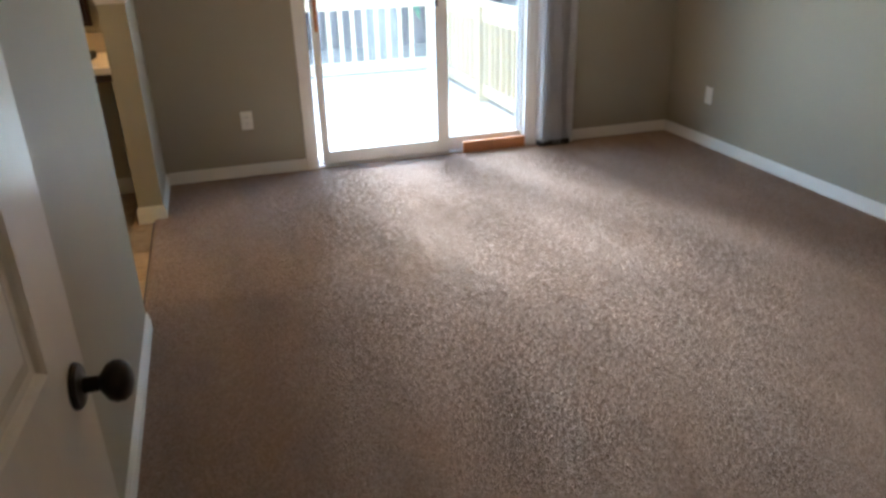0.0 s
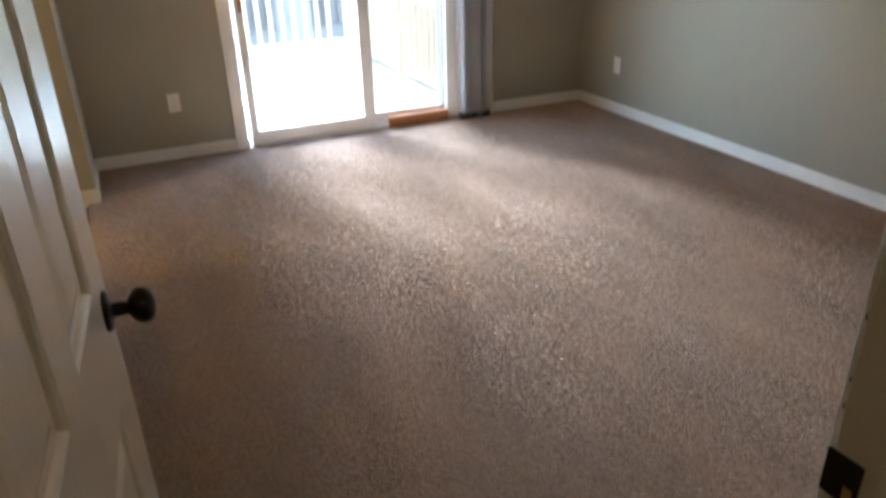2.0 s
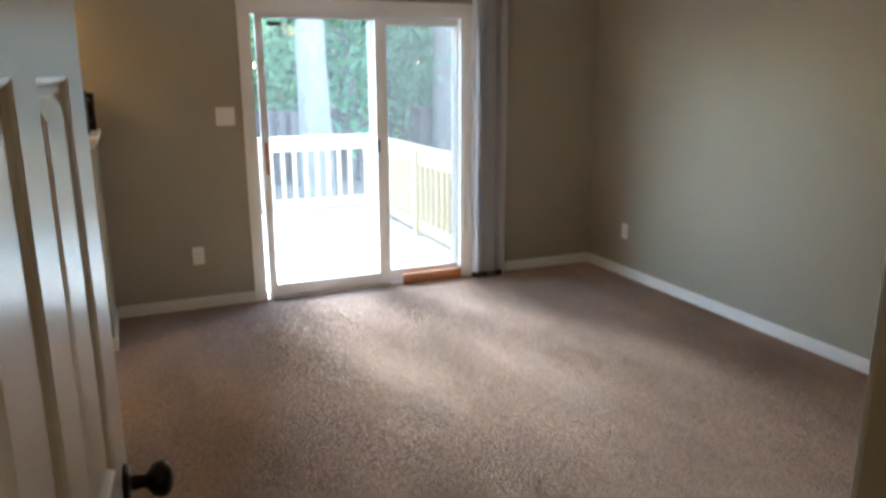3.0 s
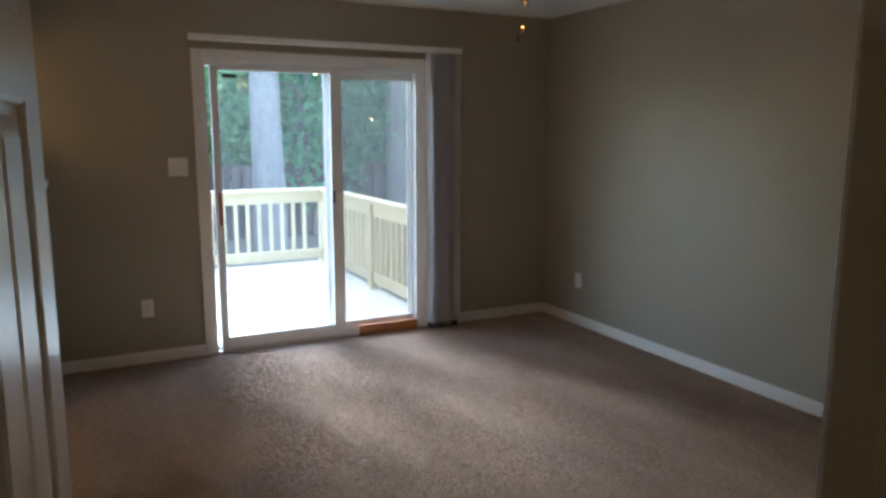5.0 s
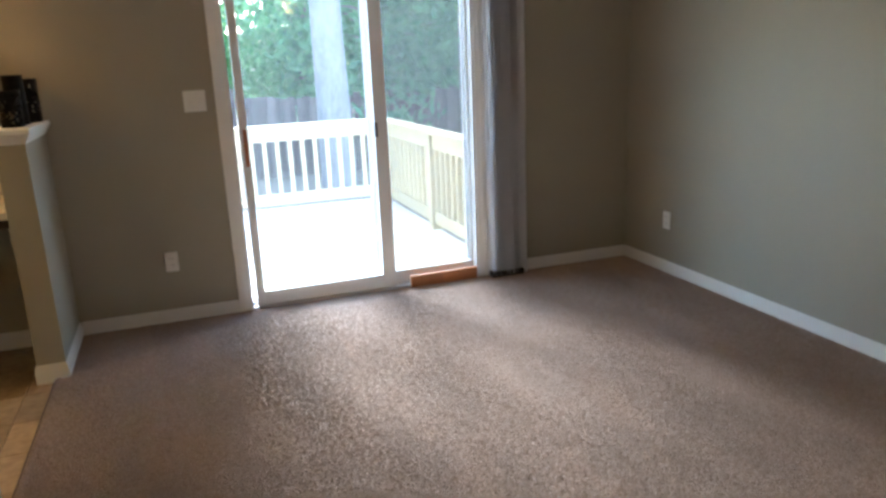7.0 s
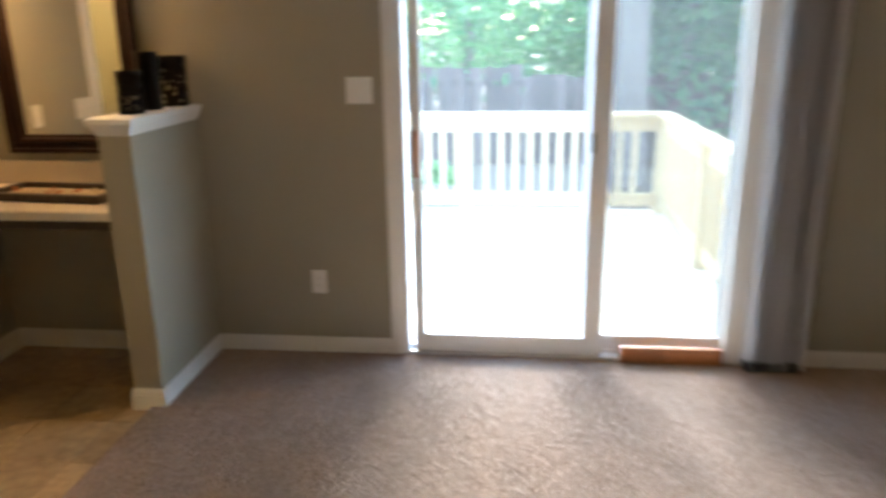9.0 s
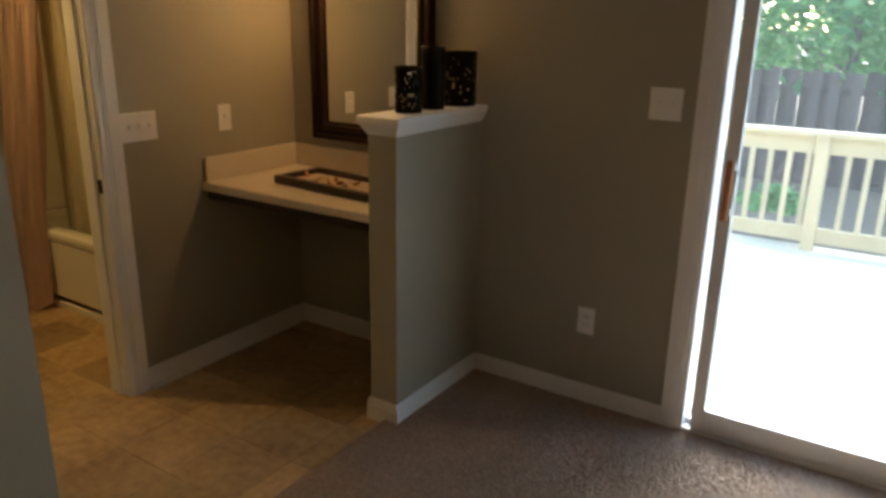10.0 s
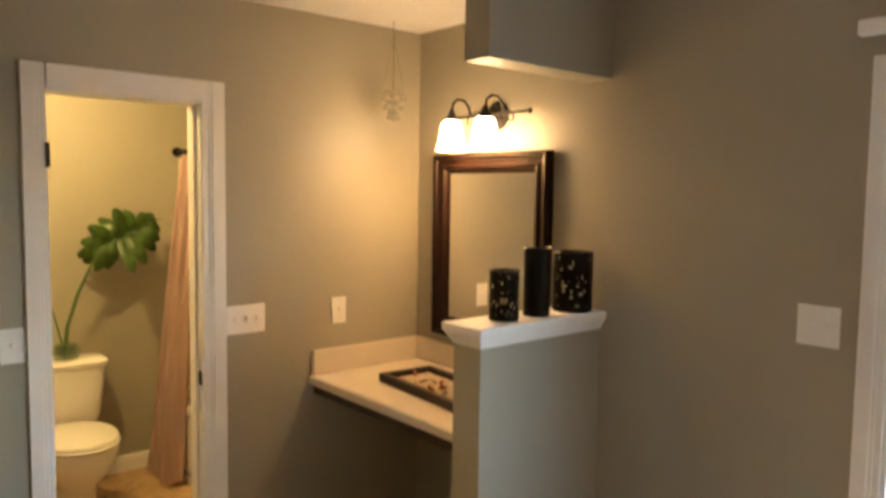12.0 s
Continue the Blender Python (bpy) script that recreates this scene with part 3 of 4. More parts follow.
part("motor", lathe(bmesh.new(), ((0.05, 2.140), (0.10, 2.145), (0.115, 2.185), (0.115, 2.245), (0.09, 2.285), (0.03, 2.325)), m), BLACKM, fan, "dark bronze motor housing", smooth=True)
part("light_ring", lathe(bmesh.new(), ((0.16, 2.085), (0.185, 2.088), (0.188, 2.100), (0.165, 2.120), (0.11, 2.140), (0.04, 2.145)), m), BRASS, fan, "brass scalloped fitter ring", smooth=True)
part("bowl", lathe(bmesh.new(), ((0.004, 1.980), (0.05, 1.983), (0.10, 2.003), (0.145, 2.037), (0.172, 2.075), (0.176, 2.085), (0.168, 2.087), (0.004, 2.087)), m), BOWL, fan, "lit amber glass bowl", smooth=True)
fin = part("finial", lathe(bmesh.new(), ((0.002, 1.945), (0.006, 1.951), (0.010, 1.965), (0.018, 1.975), (0.020, 1.982)), m), BLACKM, fan, smooth=True)
part("pull_chain", tube(bmesh.new(), [(FX, FY, 2.015), (FX, FY, 1.955), (FX - 0.008, FY, 1.925)], 0.0009, 5), BLACKM, fin)
part("pull_knob", lathe(bmesh.new(), ((0.002, -0.014), (0.007, -0.008), (0.007, 0.006), (0.002, 0.012)), Matrix.Translation((FX - 0.008, FY, 1.920))), BRASS, fin, smooth=True)
part("pull_knob", lathe(bmesh.new(), ((0.002, -0.012), (0.006, -0.006), (0.006, 0.004), (0.002, 0.010)), Matrix.Translation((FX - 0.03, FY, 1.885))), BLACKM, fin, smooth=True)
part("pull_chain", tube(bmesh.new(), [(FX, FY, 2.015), (FX - 0.015, FY, 1.945), (FX - 0.03, FY, 1.895)], 0.0009, 5), BLACKM, fin)
for deg in (24, 96, 168, 240, 312):
    turn = Matrix.Translation((FX, FY, 2.204)) @ Matrix.Rotation(radians(deg), 4, "Z")
    bm = bmesh.new()
    top = []
    for u, half in ((0.18, 0.045), (0.22, 0.055), (0.40, 0.066), (0.58, 0.072), (0.645, 0.070), (0.665, 0.050)):
        top.append([bm.verts.new(turn @ Vector((u, v, -0.21 * v))) for v in (-half, half)])
    for a, b in zip(top, top[1:]):
        bm.faces.new((a[0], b[0], b[1], a[1]))
    bmesh.ops.solidify(bm, geom=bm.faces[:], thickness=0.006)
    blade = part("blade", bm, DARKW, fan, "dark wooden fan blade")
    bm = bmesh.new()
    box(bm, 0.09, -0.016, -0.010, 0.25, 0.016, -0.004, bevel=0.002)
    bm.transform(turn)
    part("blade_iron", bm, BLACKM, blade)
lamp("fan_lamp", (FX, FY, 1.980), 0.36, WARM, 0.06)

# ---- vanity ----
top_ = thing("vanity_counter", (-1.05, 4.58, 0.865), "cream cultured marble vanity counter with a backsplash", "counter")
part("slab", boxes((VW, 4.262, 0.834, PW, N, 0.868), bevel=0.008), COUNTER, top_)
part("backsplash", boxes((VW, N - 0.02, 0.868, PW, N, 0.978), bevel=0.005), COUNTER, top_)
part("side_splash", boxes((VW, 4.262, 0.868, VW + 0.02, N - 0.02, 0.978), bevel=0.005), COUNTER, top_)
part("front_edge", boxes((VW, 4.245, 0.830, PW, 4.264, 0.870), bevel=0.007), COUNTER, top_)
part("apron", boxes((VW, 4.275, 0.787, PW, 4.295, 0.834)), BROWNM, top_, "dark wooden apron")
for x in (VW, PW - 0.02):
    part("cleat", boxes((x, 4.295, 0.797, x + 0.02, N, 0.834)), BROWNM, top_)

MX0, MX1, MZ0, MZ1, MW = -1.350, -0.655, 1.018, 1.845, 0.086
mir = thing("wall_mirror", (-1.02, N, 1.43), "wall mirror in a moulded dark cherry frame", "mirror")


def moulding(a, b, inward):
    """One mitred length of picture moulding from a to b on the wall, its inner side towards inward."""
    bm, a, b, inn = bmesh.new(), Vector(a), Vector(b), Vector(inward)
    way = (b - a).normalized()
    rows = []
    for s, d in ((0.0, 0.0), (0.0, 0.034), (0.007, 0.044), (0.020, 0.042), (0.026, 0.030), (0.046, 0.026), (0.054, 0.036), (0.066, 0.033), (0.076, 0.016), (MW, 0.012), (MW, 0.0)):
        rows.append((bm.verts.new(a + inn * s + way * s + Vector((0, -d, 0))), bm.verts.new(b + inn * s - way * s + Vector((0, -d, 0)))))
    for p, q in zip(rows, rows[1:]):
        bm.faces.new((p[0], p[1], q[1], q[0]))
    bmesh.ops.recalc_face_normals(bm, faces=bm.faces)
    return bm


Y = N - 0.002
for a, b, inn in (((MX0, Y, MZ0), (MX1, Y, MZ0), (0, 0, 1)), ((MX1, Y, MZ0), (MX1, Y, MZ1), (-1, 0, 0)), ((MX1, Y, MZ1), (MX0, Y, MZ1), (0, 0, -1)), ((MX0, Y, MZ1), (MX0, Y, MZ0), (1, 0, 0))):
    part("frame_rail", moulding(a, b, inn), DARKW, mir)
part("mirror_glass", boxes((MX0 + 0.08, Y - 0.010, MZ0 + 0.08, MX1 - 0.08, Y - 0.004, MZ1 - 0.08)), mirror_silver, mir, "clear mirror glass")

light = thing("vanity_light", (-0.97, N, 2.0), "bronze scrolled vanity light with two lit bell shades", "wall lamp")
part("wall_plate", lathe(bmesh.new(), ((0.062, 0.0), (0.060, 0.010), (0.045, 0.018), (0.020, 0.026), (0.004, 0.030)), Matrix.Translation((-0.97, N, 2.0)) @ Matrix.Rotation(radians(90), 4, "X")), BLACKM, light, smooth=True)
part("bar", rod(rod(bmesh.new(), (-1.19, 4.80, 2.0), (-0.75, 4.80, 2.0), 0.007), (-0.97, N - 0.02, 2.0), (-0.97, 4.795, 2.0), 0.011), BLACKM, light, smooth=True)
for x in (-1.195, -0.745):
    part("bar_end", lathe(bmesh.new(), ((0.003, -0.012), (0.011, -0.006), (0.011, 0.006), (0.003, 0.012)), Matrix.Translation((x, 4.80, 2.0))), BLACKM, light, smooth=True)
for s in (-1, 1):
    pts = [(-0.97 + s * (0.02 + 0.12 * k / 20) + s * 0.032 * math.sin(k * 0.55), 4.798, 1.985 + 0.055 * math.cos(k * 0.55) * (1 - k / 26)) for k in range(21)]
    part("scroll", tube(bmesh.new(), pts, 0.0055, 7, 0.6), BLACKM, light, smooth=True)
for x in (-1.105, -0.900):
    arm = part("arm", tube(bmesh.new(), [(x + 0.015, 4.80, 2.0), (x + 0.012, 4.79, 2.04), (x + 0.008, 4.765, 2.066), (x + 0.004, 4.735, 2.068), (x, 4.712, 2.05), (x, 4.705, 2.01)], 0.006), BLACKM, light, smooth=True)
    m = Matrix.Translation((x, 4.705, 0))
    part("cup", lathe(bmesh.new(), ((0.030, 1.972), (0.032, 1.980), (0.020, 1.995), (0.012, 2.012), (0.006, 2.025)), m), BLACKM, arm, smooth=True)
    bm = bmesh.new()
    n, rings = 28, []
    for r, z in ((0.030, 1.975), (0.040, 1.968), (0.046, 1.945), (0.050, 1.905), (0.055, 1.875), (0.066, 1.852), (0.064, 1.851), (0.052, 1.876), (0.047, 1.906), (0.043, 1.944), (0.036, 1.964)):
        rings.append([bm.verts.new(m @ Vector((r * math.cos(6.2832 * i / n), r * math.sin(6.2832 * i / n), z))) for i in range(n)])
    for lo, hi in zip(rings, rings[1:]):
        for i in range(n):
            bm.faces.new((lo[i], lo[(i + 1) % n], hi[(i + 1) % n], hi[i]))
    bmesh.ops.recalc_face_normals(bm, faces=bm.faces)
    part("shade", bm, SHADE, light, "lit frosted glass bell shade", smooth=True)
    lamp("vanity_lamp", (x, 4.705, 1.842), 0.165, WARM, 0.05)

# ---- things on the half wall ----
def holder(x, y, r, h, pierced, label):
    """A dark candle holder: a rimmed cylinder, pierced with small openings or plain."""
    t = thing("candle_holder", (x, y, 1.246), label, "candle holder", "candle holders on the half wall")
    m = Matrix.Translation((x, y, 1.246))
    part("base", lathe(bmesh.new(), ((r * 0.98, 0.0), (r, 0.003), (r, 0.010), (r * 0.9, 0.012)), m), BLACKM, t, smooth=True)
    bm = bmesh.new()
    nu, nv = (44, max(10, int(h / 0.011))) if pierced else (40, 6)
    rows = []
    for j in range(nv + 1):
        z = 0.008 + (h - 0.014) * j / nv
        jig = 0.0028 if pierced and 0 < j < nv else 0
        rows.append([bm.verts.new(m @ Vector((r * math.cos(a), r * math.sin(a), z + random.uniform(-jig, jig)))) for a in (6.2832 * (i + (0.25 * random.uniform(-1, 1) if jig else 0)) / nu for i in range(nu))])
    for j in range(nv):
        for i in range(nu):
            if pierced and 0 < j < nv - 1 and random.random() < 0.25:
                continue
            bm.faces.new((rows[j][i], rows[j][(i + 1) % nu], rows[j + 1][(i + 1) % nu], rows[j + 1][i]))
    bmesh.ops.solidify(bm, geom=bm.faces[:], thickness=0.0025)
    part("wall", bm, BLACKM, t, "pierced dark metal" if pierced else "")
    bm = bmesh.new()
    rod(bm, (x, y, 1.256), (x, y, 1.246 + h * 0.4), r * 0.55, n=20)
    part("candle", bm, LINER, t, "cream candle")
    part("rim", tube(bmesh.new(), [(x + r * math.cos(6.2832 * i / 24), y + r * math.sin(6.2832 * i / 24), 1.246 + h - 0.003) for i in range(25)], 0.003, 6), BLACKM, t, smooth=True)


holder(-0.475, 4.405, 0.051, 0.170, True, "small pierced dark metal candle holder")
holder(-0.475, 4.567, 0.047, 0.240, False, "tall plain dark candle holder")
holder(-0.470, 4.755, 0.072, 0.218, True, "wide pierced dark metal candle holder")

tray = thing("shadow_box_tray", (-0.95, 4.54, 0.868), "dark framed tray with sand and shells on the counter", "tray")
bm = boxes((-0.27, -0.115, 0, 0.27, 0.115, 0.008))
R = pose(-0.945, 4.545, 0.8685, 0, 0, -5)
bm.transform(R)
part("base", bm, BROWNM, tray)
for x0, y0, x1, y1 in ((-0.29, -0.135, 0.29, -0.102), (-0.29, 0.102, 0.29, 0.135), (-0.29, -0.102, -0.257, 0.102), (0.257, -0.102, 0.29, 0.102)):
    bm = boxes((x0, y0, 0, x1, y1, 0.036), bevel=0.005)
    bm.transform(R)
    part("frame_rail", bm, BROWNM, tray)
bm = boxes((-0.257, -0.102, 0.008, 0.257, 0.102, 0.014))
bm.transform(R)
part("mat", bm, SHELLS, tray, "cream sand mat")
for k in range(14):
    bm = bmesh.new()
    bmesh.ops.create_icosphere(bm, subdivisions=2, radius=1, matrix=R @ pose(random.gauss(-0.02, 0.08), random.gauss(0, 0.035), 0.02, random.uniform(0, 60), random.uniform(0, 60), random.uniform(0, 360)) @ Matrix.Diagonal((random.uniform(0.01, 0.028), random.uniform(0.007, 0.014), random.uniform(0.005, 0.009), 1)))
    part("shell", bm, CORAL if k % 3 == 0 else SHELLS, tray, smooth=True)

hang = thing("hanging_votive", (-1.38, 4.60, H), "clear glass hanging votive on thin chains", "hanging candle holder")
part("hook", tube(bmesh.new(), [(-1.38, 4.60, H), (-1.38, 4.60, 2.38), (-1.372, 4.60, 2.37), (-1.38, 4.60, 2.363)], 0.002, 6), CHROME, hang)
for k in range(3):
    a = 2.0944 * k + 0.4
    part("chain", tube(bmesh.new(), [(-1.38, 4.60, 2.365), (-1.38 + 0.05 * math.cos(a), 4.60 + 0.05 * math.sin(a), 2.115)], 0.0012, 5), CHROME, hang)
for r, z in ((0.052, 2.10), (0.040, 2.06), (0.026, 2.02)):
    part("glass_tier", lathe(bmesh.new(), ((r * 0.9, z - 0.004), (r, z), (r, z + 0.010), (r * 0.9, z + 0.012)), Matrix.Translation((-1.38, 4.60, 0)), 16), GLASSW, hang, smooth=True)
    for k in range(8):
        a = 0.7854 * k
        part("crystal", lathe(bmesh.new(), ((0.001, -0.03), (0.006, -0.018), (0.001, 0.0)), Matrix.Translation((-1.38 + r * math.cos(a), 4.60 + r * math.sin(a), z)), 6), GLASSW, hang)
part("cup", lathe(bmesh.new(), ((0.004, 1.985), (0.018, 1.99), (0.024, 2.01), (0.024, 2.04), (0.021, 2.04)), Matrix.Translation((-1.38, 4.60, 0)), 16), GLASSW, hang, smooth=True)

# ---- bathroom ----
TY = 3.59
toilet = thing("toilet", (-2.770, TY, 0), "white two piece ceramic toilet with a closed lid", "toilet")


def loft(levels, n=32):
    """A closed skin through ellipses (cx, half length, half width, z), squarer where the last number is above 2."""
    bm, rings = bmesh.new(), []
    for cx, a, b, z, p in levels:
        ring = []
        for i in range(n):
            c, s = math.cos(6.2832 * i / n), math.sin(6.2832 * i / n)
            ring.append(bm.verts.new((cx + a * math.copysign(abs(c) ** (2 / p), c), TY + b * math.copysign(abs(s) ** (2 / p), s), z)))
        rings.append(ring)
    for lo, hi in zip(rings, rings[1:]):
        for i in range(n):
            bm.faces.new((lo[i], lo[(i + 1) % n], hi[(i + 1) % n], hi[i]))
    bm.faces.new(rings[0][::-1])
    bm.faces.new(rings[-1])
    bmesh.ops.recalc_face_normals(bm, faces=bm.faces)
    return bm


part("foot", loft(((-2.730, 0.21, 0.105, 0.0, 3), (-2.730, 0.21, 0.105, 0.03, 3), (-2.730, 0.18, 0.085, 0.10, 2.6), (-2.720, 0.18, 0.09, 0.18, 2.4), (-2.690, 0.22, 0.14, 0.26, 2.2))), CERAMIC, toilet, smooth=True)
part("bowl", loft(((-2.690, 0.20, 0.12, 0.22, 2.2), (-2.660, 0.235, 0.165, 0.30, 2.1), (-2.650, 0.25, 0.182, 0.37, 2.1), (-2.650, 0.25, 0.185, 0.395, 2.1))), CERAMIC, toilet, smooth=True)
seat = part("seat", loft(((-2.650, 0.245, 0.185, 0.396, 2.1), (-2.650, 0.25, 0.19, 0.402, 2.1), (-2.650, 0.25, 0.19, 0.412, 2.1), (-2.650, 0.245, 0.186, 0.417, 2.1))), CERAMIC, toilet, smooth=True)
part("lid", loft(((-2.655, 0.238, 0.182, 0.418, 2.1), (-2.655, 0.242, 0.186, 0.424, 2.1), (-2.655, 0.238, 0.182, 0.434, 2.1), (-2.655, 0.21, 0.155, 0.440, 2.1))), CERAMIC, seat, smooth=True)
tank = part("tank", loft(((-3.040, 0.085, 0.17, 0.37, 4), (-3.040, 0.095, 0.20, 0.42, 4.5), (-3.050, 0.10, 0.225, 0.60, 5), (-3.050, 0.103, 0.232, 0.70, 5)), 48), CERAMIC, toilet, smooth=True)
part("tank_lid", loft(((-3.050, 0.108, 0.24, 0.70, 6), (-3.050, 0.112, 0.245, 0.712, 6), (-3.050, 0.112, 0.245, 0.728, 6), (-3.050, 0.10, 0.235, 0.738, 5)), 48), CERAMIC, tank, smooth=True)
part("flush_lever", boxes((-2.955, TY - 0.20, 0.655, -3.065, TY - 0.12, 0.667), bevel=0.003), CHROME, tank)

pot = thing("potted_leaf", (-3.030, 3.64, 0.74), "one large split monstera leaf in a small glass bowl", "plant")
part("vase", lathe(bmesh.new(), ((0.030, 0.741), (0.055, 0.748), (0.068, 0.78), (0.062, 0.815), (0.052, 0.825), (0.046, 0.822), (0.05, 0.78), (0.02, 0.752)), Matrix.Translation((-3.030, 3.635, 0)), 24), LEAFPOT, pot, "grey green glass bowl", smooth=True)
stem_pts = [(-3.030, 3.625, 0.77), (-3.020, 3.64, 0.92), (-3.000, 3.69, 1.10), (-2.980, 3.75, 1.24), (-2.985, 3.812, 1.347)]
part("stem", tube(bmesh.new(), stem_pts, 0.012, 8, 0.6), STEM, pot, smooth=True)
part("stem", tube(bmesh.new(), [(-3.040, 3.63, 0.77), (-3.040, 3.60, 0.90), (-3.030, 3.57, 1.02)], 0.008, 8, 0.5), STEM, pot, smooth=True)
bm = bmesh.new()
# the leaf: a heart cut into lobes, each lobe a bowed strip from the midrib
base, tip = Vector((-2.990, 3.805, 1.345)), Vector((-2.930, 4.12, 1.51))
mid = tip - base
side_v = mid.cross(Vector((1, 0, 0.15))).normalized()
for sgn in (-1, 1):
    for k in range(8):
        root = base + mid * (0.05 + 0.62 * k / 7)
        reach = (0.118 + 0.052 * math.sin(math.pi * k / 7)) * random.uniform(0.88, 1.16)
        ang, curl = radians(164 - 146 * k / 7 + random.uniform(-7, 7)), random.uniform(-0.10, 0.06)
        way = (mid.normalized() * math.cos(ang) + sgn * side_v * math.sin(ang))
        across = way.cross(Vector((1, 0, 0))).normalized()
        prev = None
        for j in range(6):
            u = j / 5
            half = 0.029 * (0.62 + 0.62 * math.sin(2.7 * u)) * math.sqrt(max(0.10, 1 - max(0, u - 0.62) ** 2 * 5.6))
            c = root + way * reach * u + Vector((0.035 * math.sin(2.6 * u) + curl * u * u, 0, -0.02 * u * u))
            row = [bm.verts.new(c - across * half + Vector((-0.012, 0, 0))), bm.verts.new(c), bm.verts.new(c + across * half + Vector((-0.012, 0, 0)))]
            if prev:
                bm.faces.new((prev[0], prev[1], row[1], row[0]))
                bm.faces.new((prev[1], prev[2], row[2], row[1]))
            prev = row
bmesh.ops.solidify(bm, geom=bm.faces[:], thickness=0.0015)
part("leaf", bm, MONST, pot, "large glossy split leaf", smooth=True)
part("midrib", tube(bmesh.new(), [base + mid * (i / 6) + Vector((0.012, 0, 0)) for i in range(7)], 0.006, 6, 0.4), STEM, pot, smooth=True)

tub = thing("bathtub", (-2.5, 4.56, 0), "white alcove bathtub behind a shower curtain", "bathtub")
part("apron", boxes((BW, 4.18, 0.065, VW - 0.125, 4.225, 0.40), bevel=0.012), TUBM, tub)
# The recess is coloured dark in place of the shade under the apron.
part("toe_recess", boxes((BW, 4.215, -0.005, VW - 0.125, 4.25, 0.07)), BROWNM, tub, "recess under the apron, coloured dark for its shade")
part("foot_strip", boxes((BW, 4.185, -0.005, VW - 0.125, 4.215, 0.035), bevel=0.004), TUBM, tub)
part("rim", boxes((BW, 4.168, 0.40, VW - 0.125, 4.265, 0.455), (BW, 4.87, 0.40, VW - 0.125, BN, 0.455), (BW, 4.265, 0.40, BW + 0.08, 4.87, 0.455), (VW - 0.21, 4.265, 0.40, VW - 0.125, 4.87, 0.455), bevel=0.018), TUBM, tub, smooth=True)
part("basin", boxes((BW + 0.08, 4.265, 0.06, VW - 0.21, 4.87, 0.10), (BW + 0.06, 4.25, 0.06, BW + 0.085, 4.885, 0.41), (BW + 0.08, 4.25, 0.06, VW - 0.21, 4.27, 0.41), (BW + 0.08, 4.865, 0.06, VW - 0.21, 4.885, 0.41)), TUBM, tub)
sur = thing("tub_surround", (BW, 4.6, 0.46), "cream moulded tub surround panel with a soap shelf", "tub surround")
part("end_panel", boxes((BW, 4.310, 0.456, BW + 0.012, BN, 1.86), bevel=0.003), TUBM, sur)
part("back_panel", boxes((BW + 0.012, BN - 0.012, 0.456, VW - 0.125, BN, 1.86), bevel=0.003), TUBM, sur)
part("soap_shelf", boxes((BW + 0.012, 4.60, 1.41, BW + 0.085, 4.735, 1.435), (BW + 0.012, 4.60, 1.615, BW + 0.085, 4.735, 1.64), (BW + 0.012, 4.60, 1.435, BW + 0.03, 4.735, 1.615), (BW + 0.012, 4.60, 1.64, BW + 0.035, 4.735, 1.68), bevel=0.005), TUBM, sur)
fau = thing("tub_faucet", (BW, 4.66, 0.6), "brushed nickel tub valve and spout", "faucet")
wallx = Matrix.Translation((BW + 0.012, 4.66, 0.73)) @ Matrix.Rotation(radians(90), 4, "Y")
part("escutcheon", lathe(bmesh.new(), ((0.080, 0.0), (0.078, 0.006), (0.05, 0.012), (0.028, 0.03), (0.028, 0.05)), wallx, 24), CHROME, fau, smooth=True)
part("valve_handle", tube(bmesh.new(), [(BW + 0.065, 4.66, 0.73), (BW + 0.072, 4.64, 0.69), (BW + 0.08, 4.63, 0.66)], 0.009), CHROME, fau, smooth=True)
part("spout", tube(bmesh.new(), [(BW + 0.012, 4.66, 0.515), (BW + 0.09, 4.66, 0.515), (BW + 0.13, 4.66, 0.50), (BW + 0.135, 4.66, 0.47)], 0.022, 12), CHROME, fau, smooth=True)

part("overflow_plate", lathe(bmesh.new(), ((0.034, 0.0), (0.032, 0.006), (0.012, 0.010), (0.003, 0.010)), Matrix.Translation((BW + 0.085, 4.655, 0.36)) @ Matrix.Rotation(radians(90), 4, "Y"), 20), CHROME, fau, smooth=True)
rodt = thing("curtain_rod", (-2.5, 4.300, 1.90), "dark metal shower curtain rod", "curtain rod")
part("bar", rod(bmesh.new(), (BW, 4.300, 1.895), (VW - 0.12, 4.300, 1.895), 0.0125, n=14), BLACKM, rodt, smooth=True)
for x, s in ((BW, 1), (VW - 0.12, -1)):
    part("flange", rod(bmesh.new(), (x, 4.300, 1.895), (x + s * 0.015, 4.300, 1.895), 0.028, n=18), BLACKM, rodt, smooth=True)


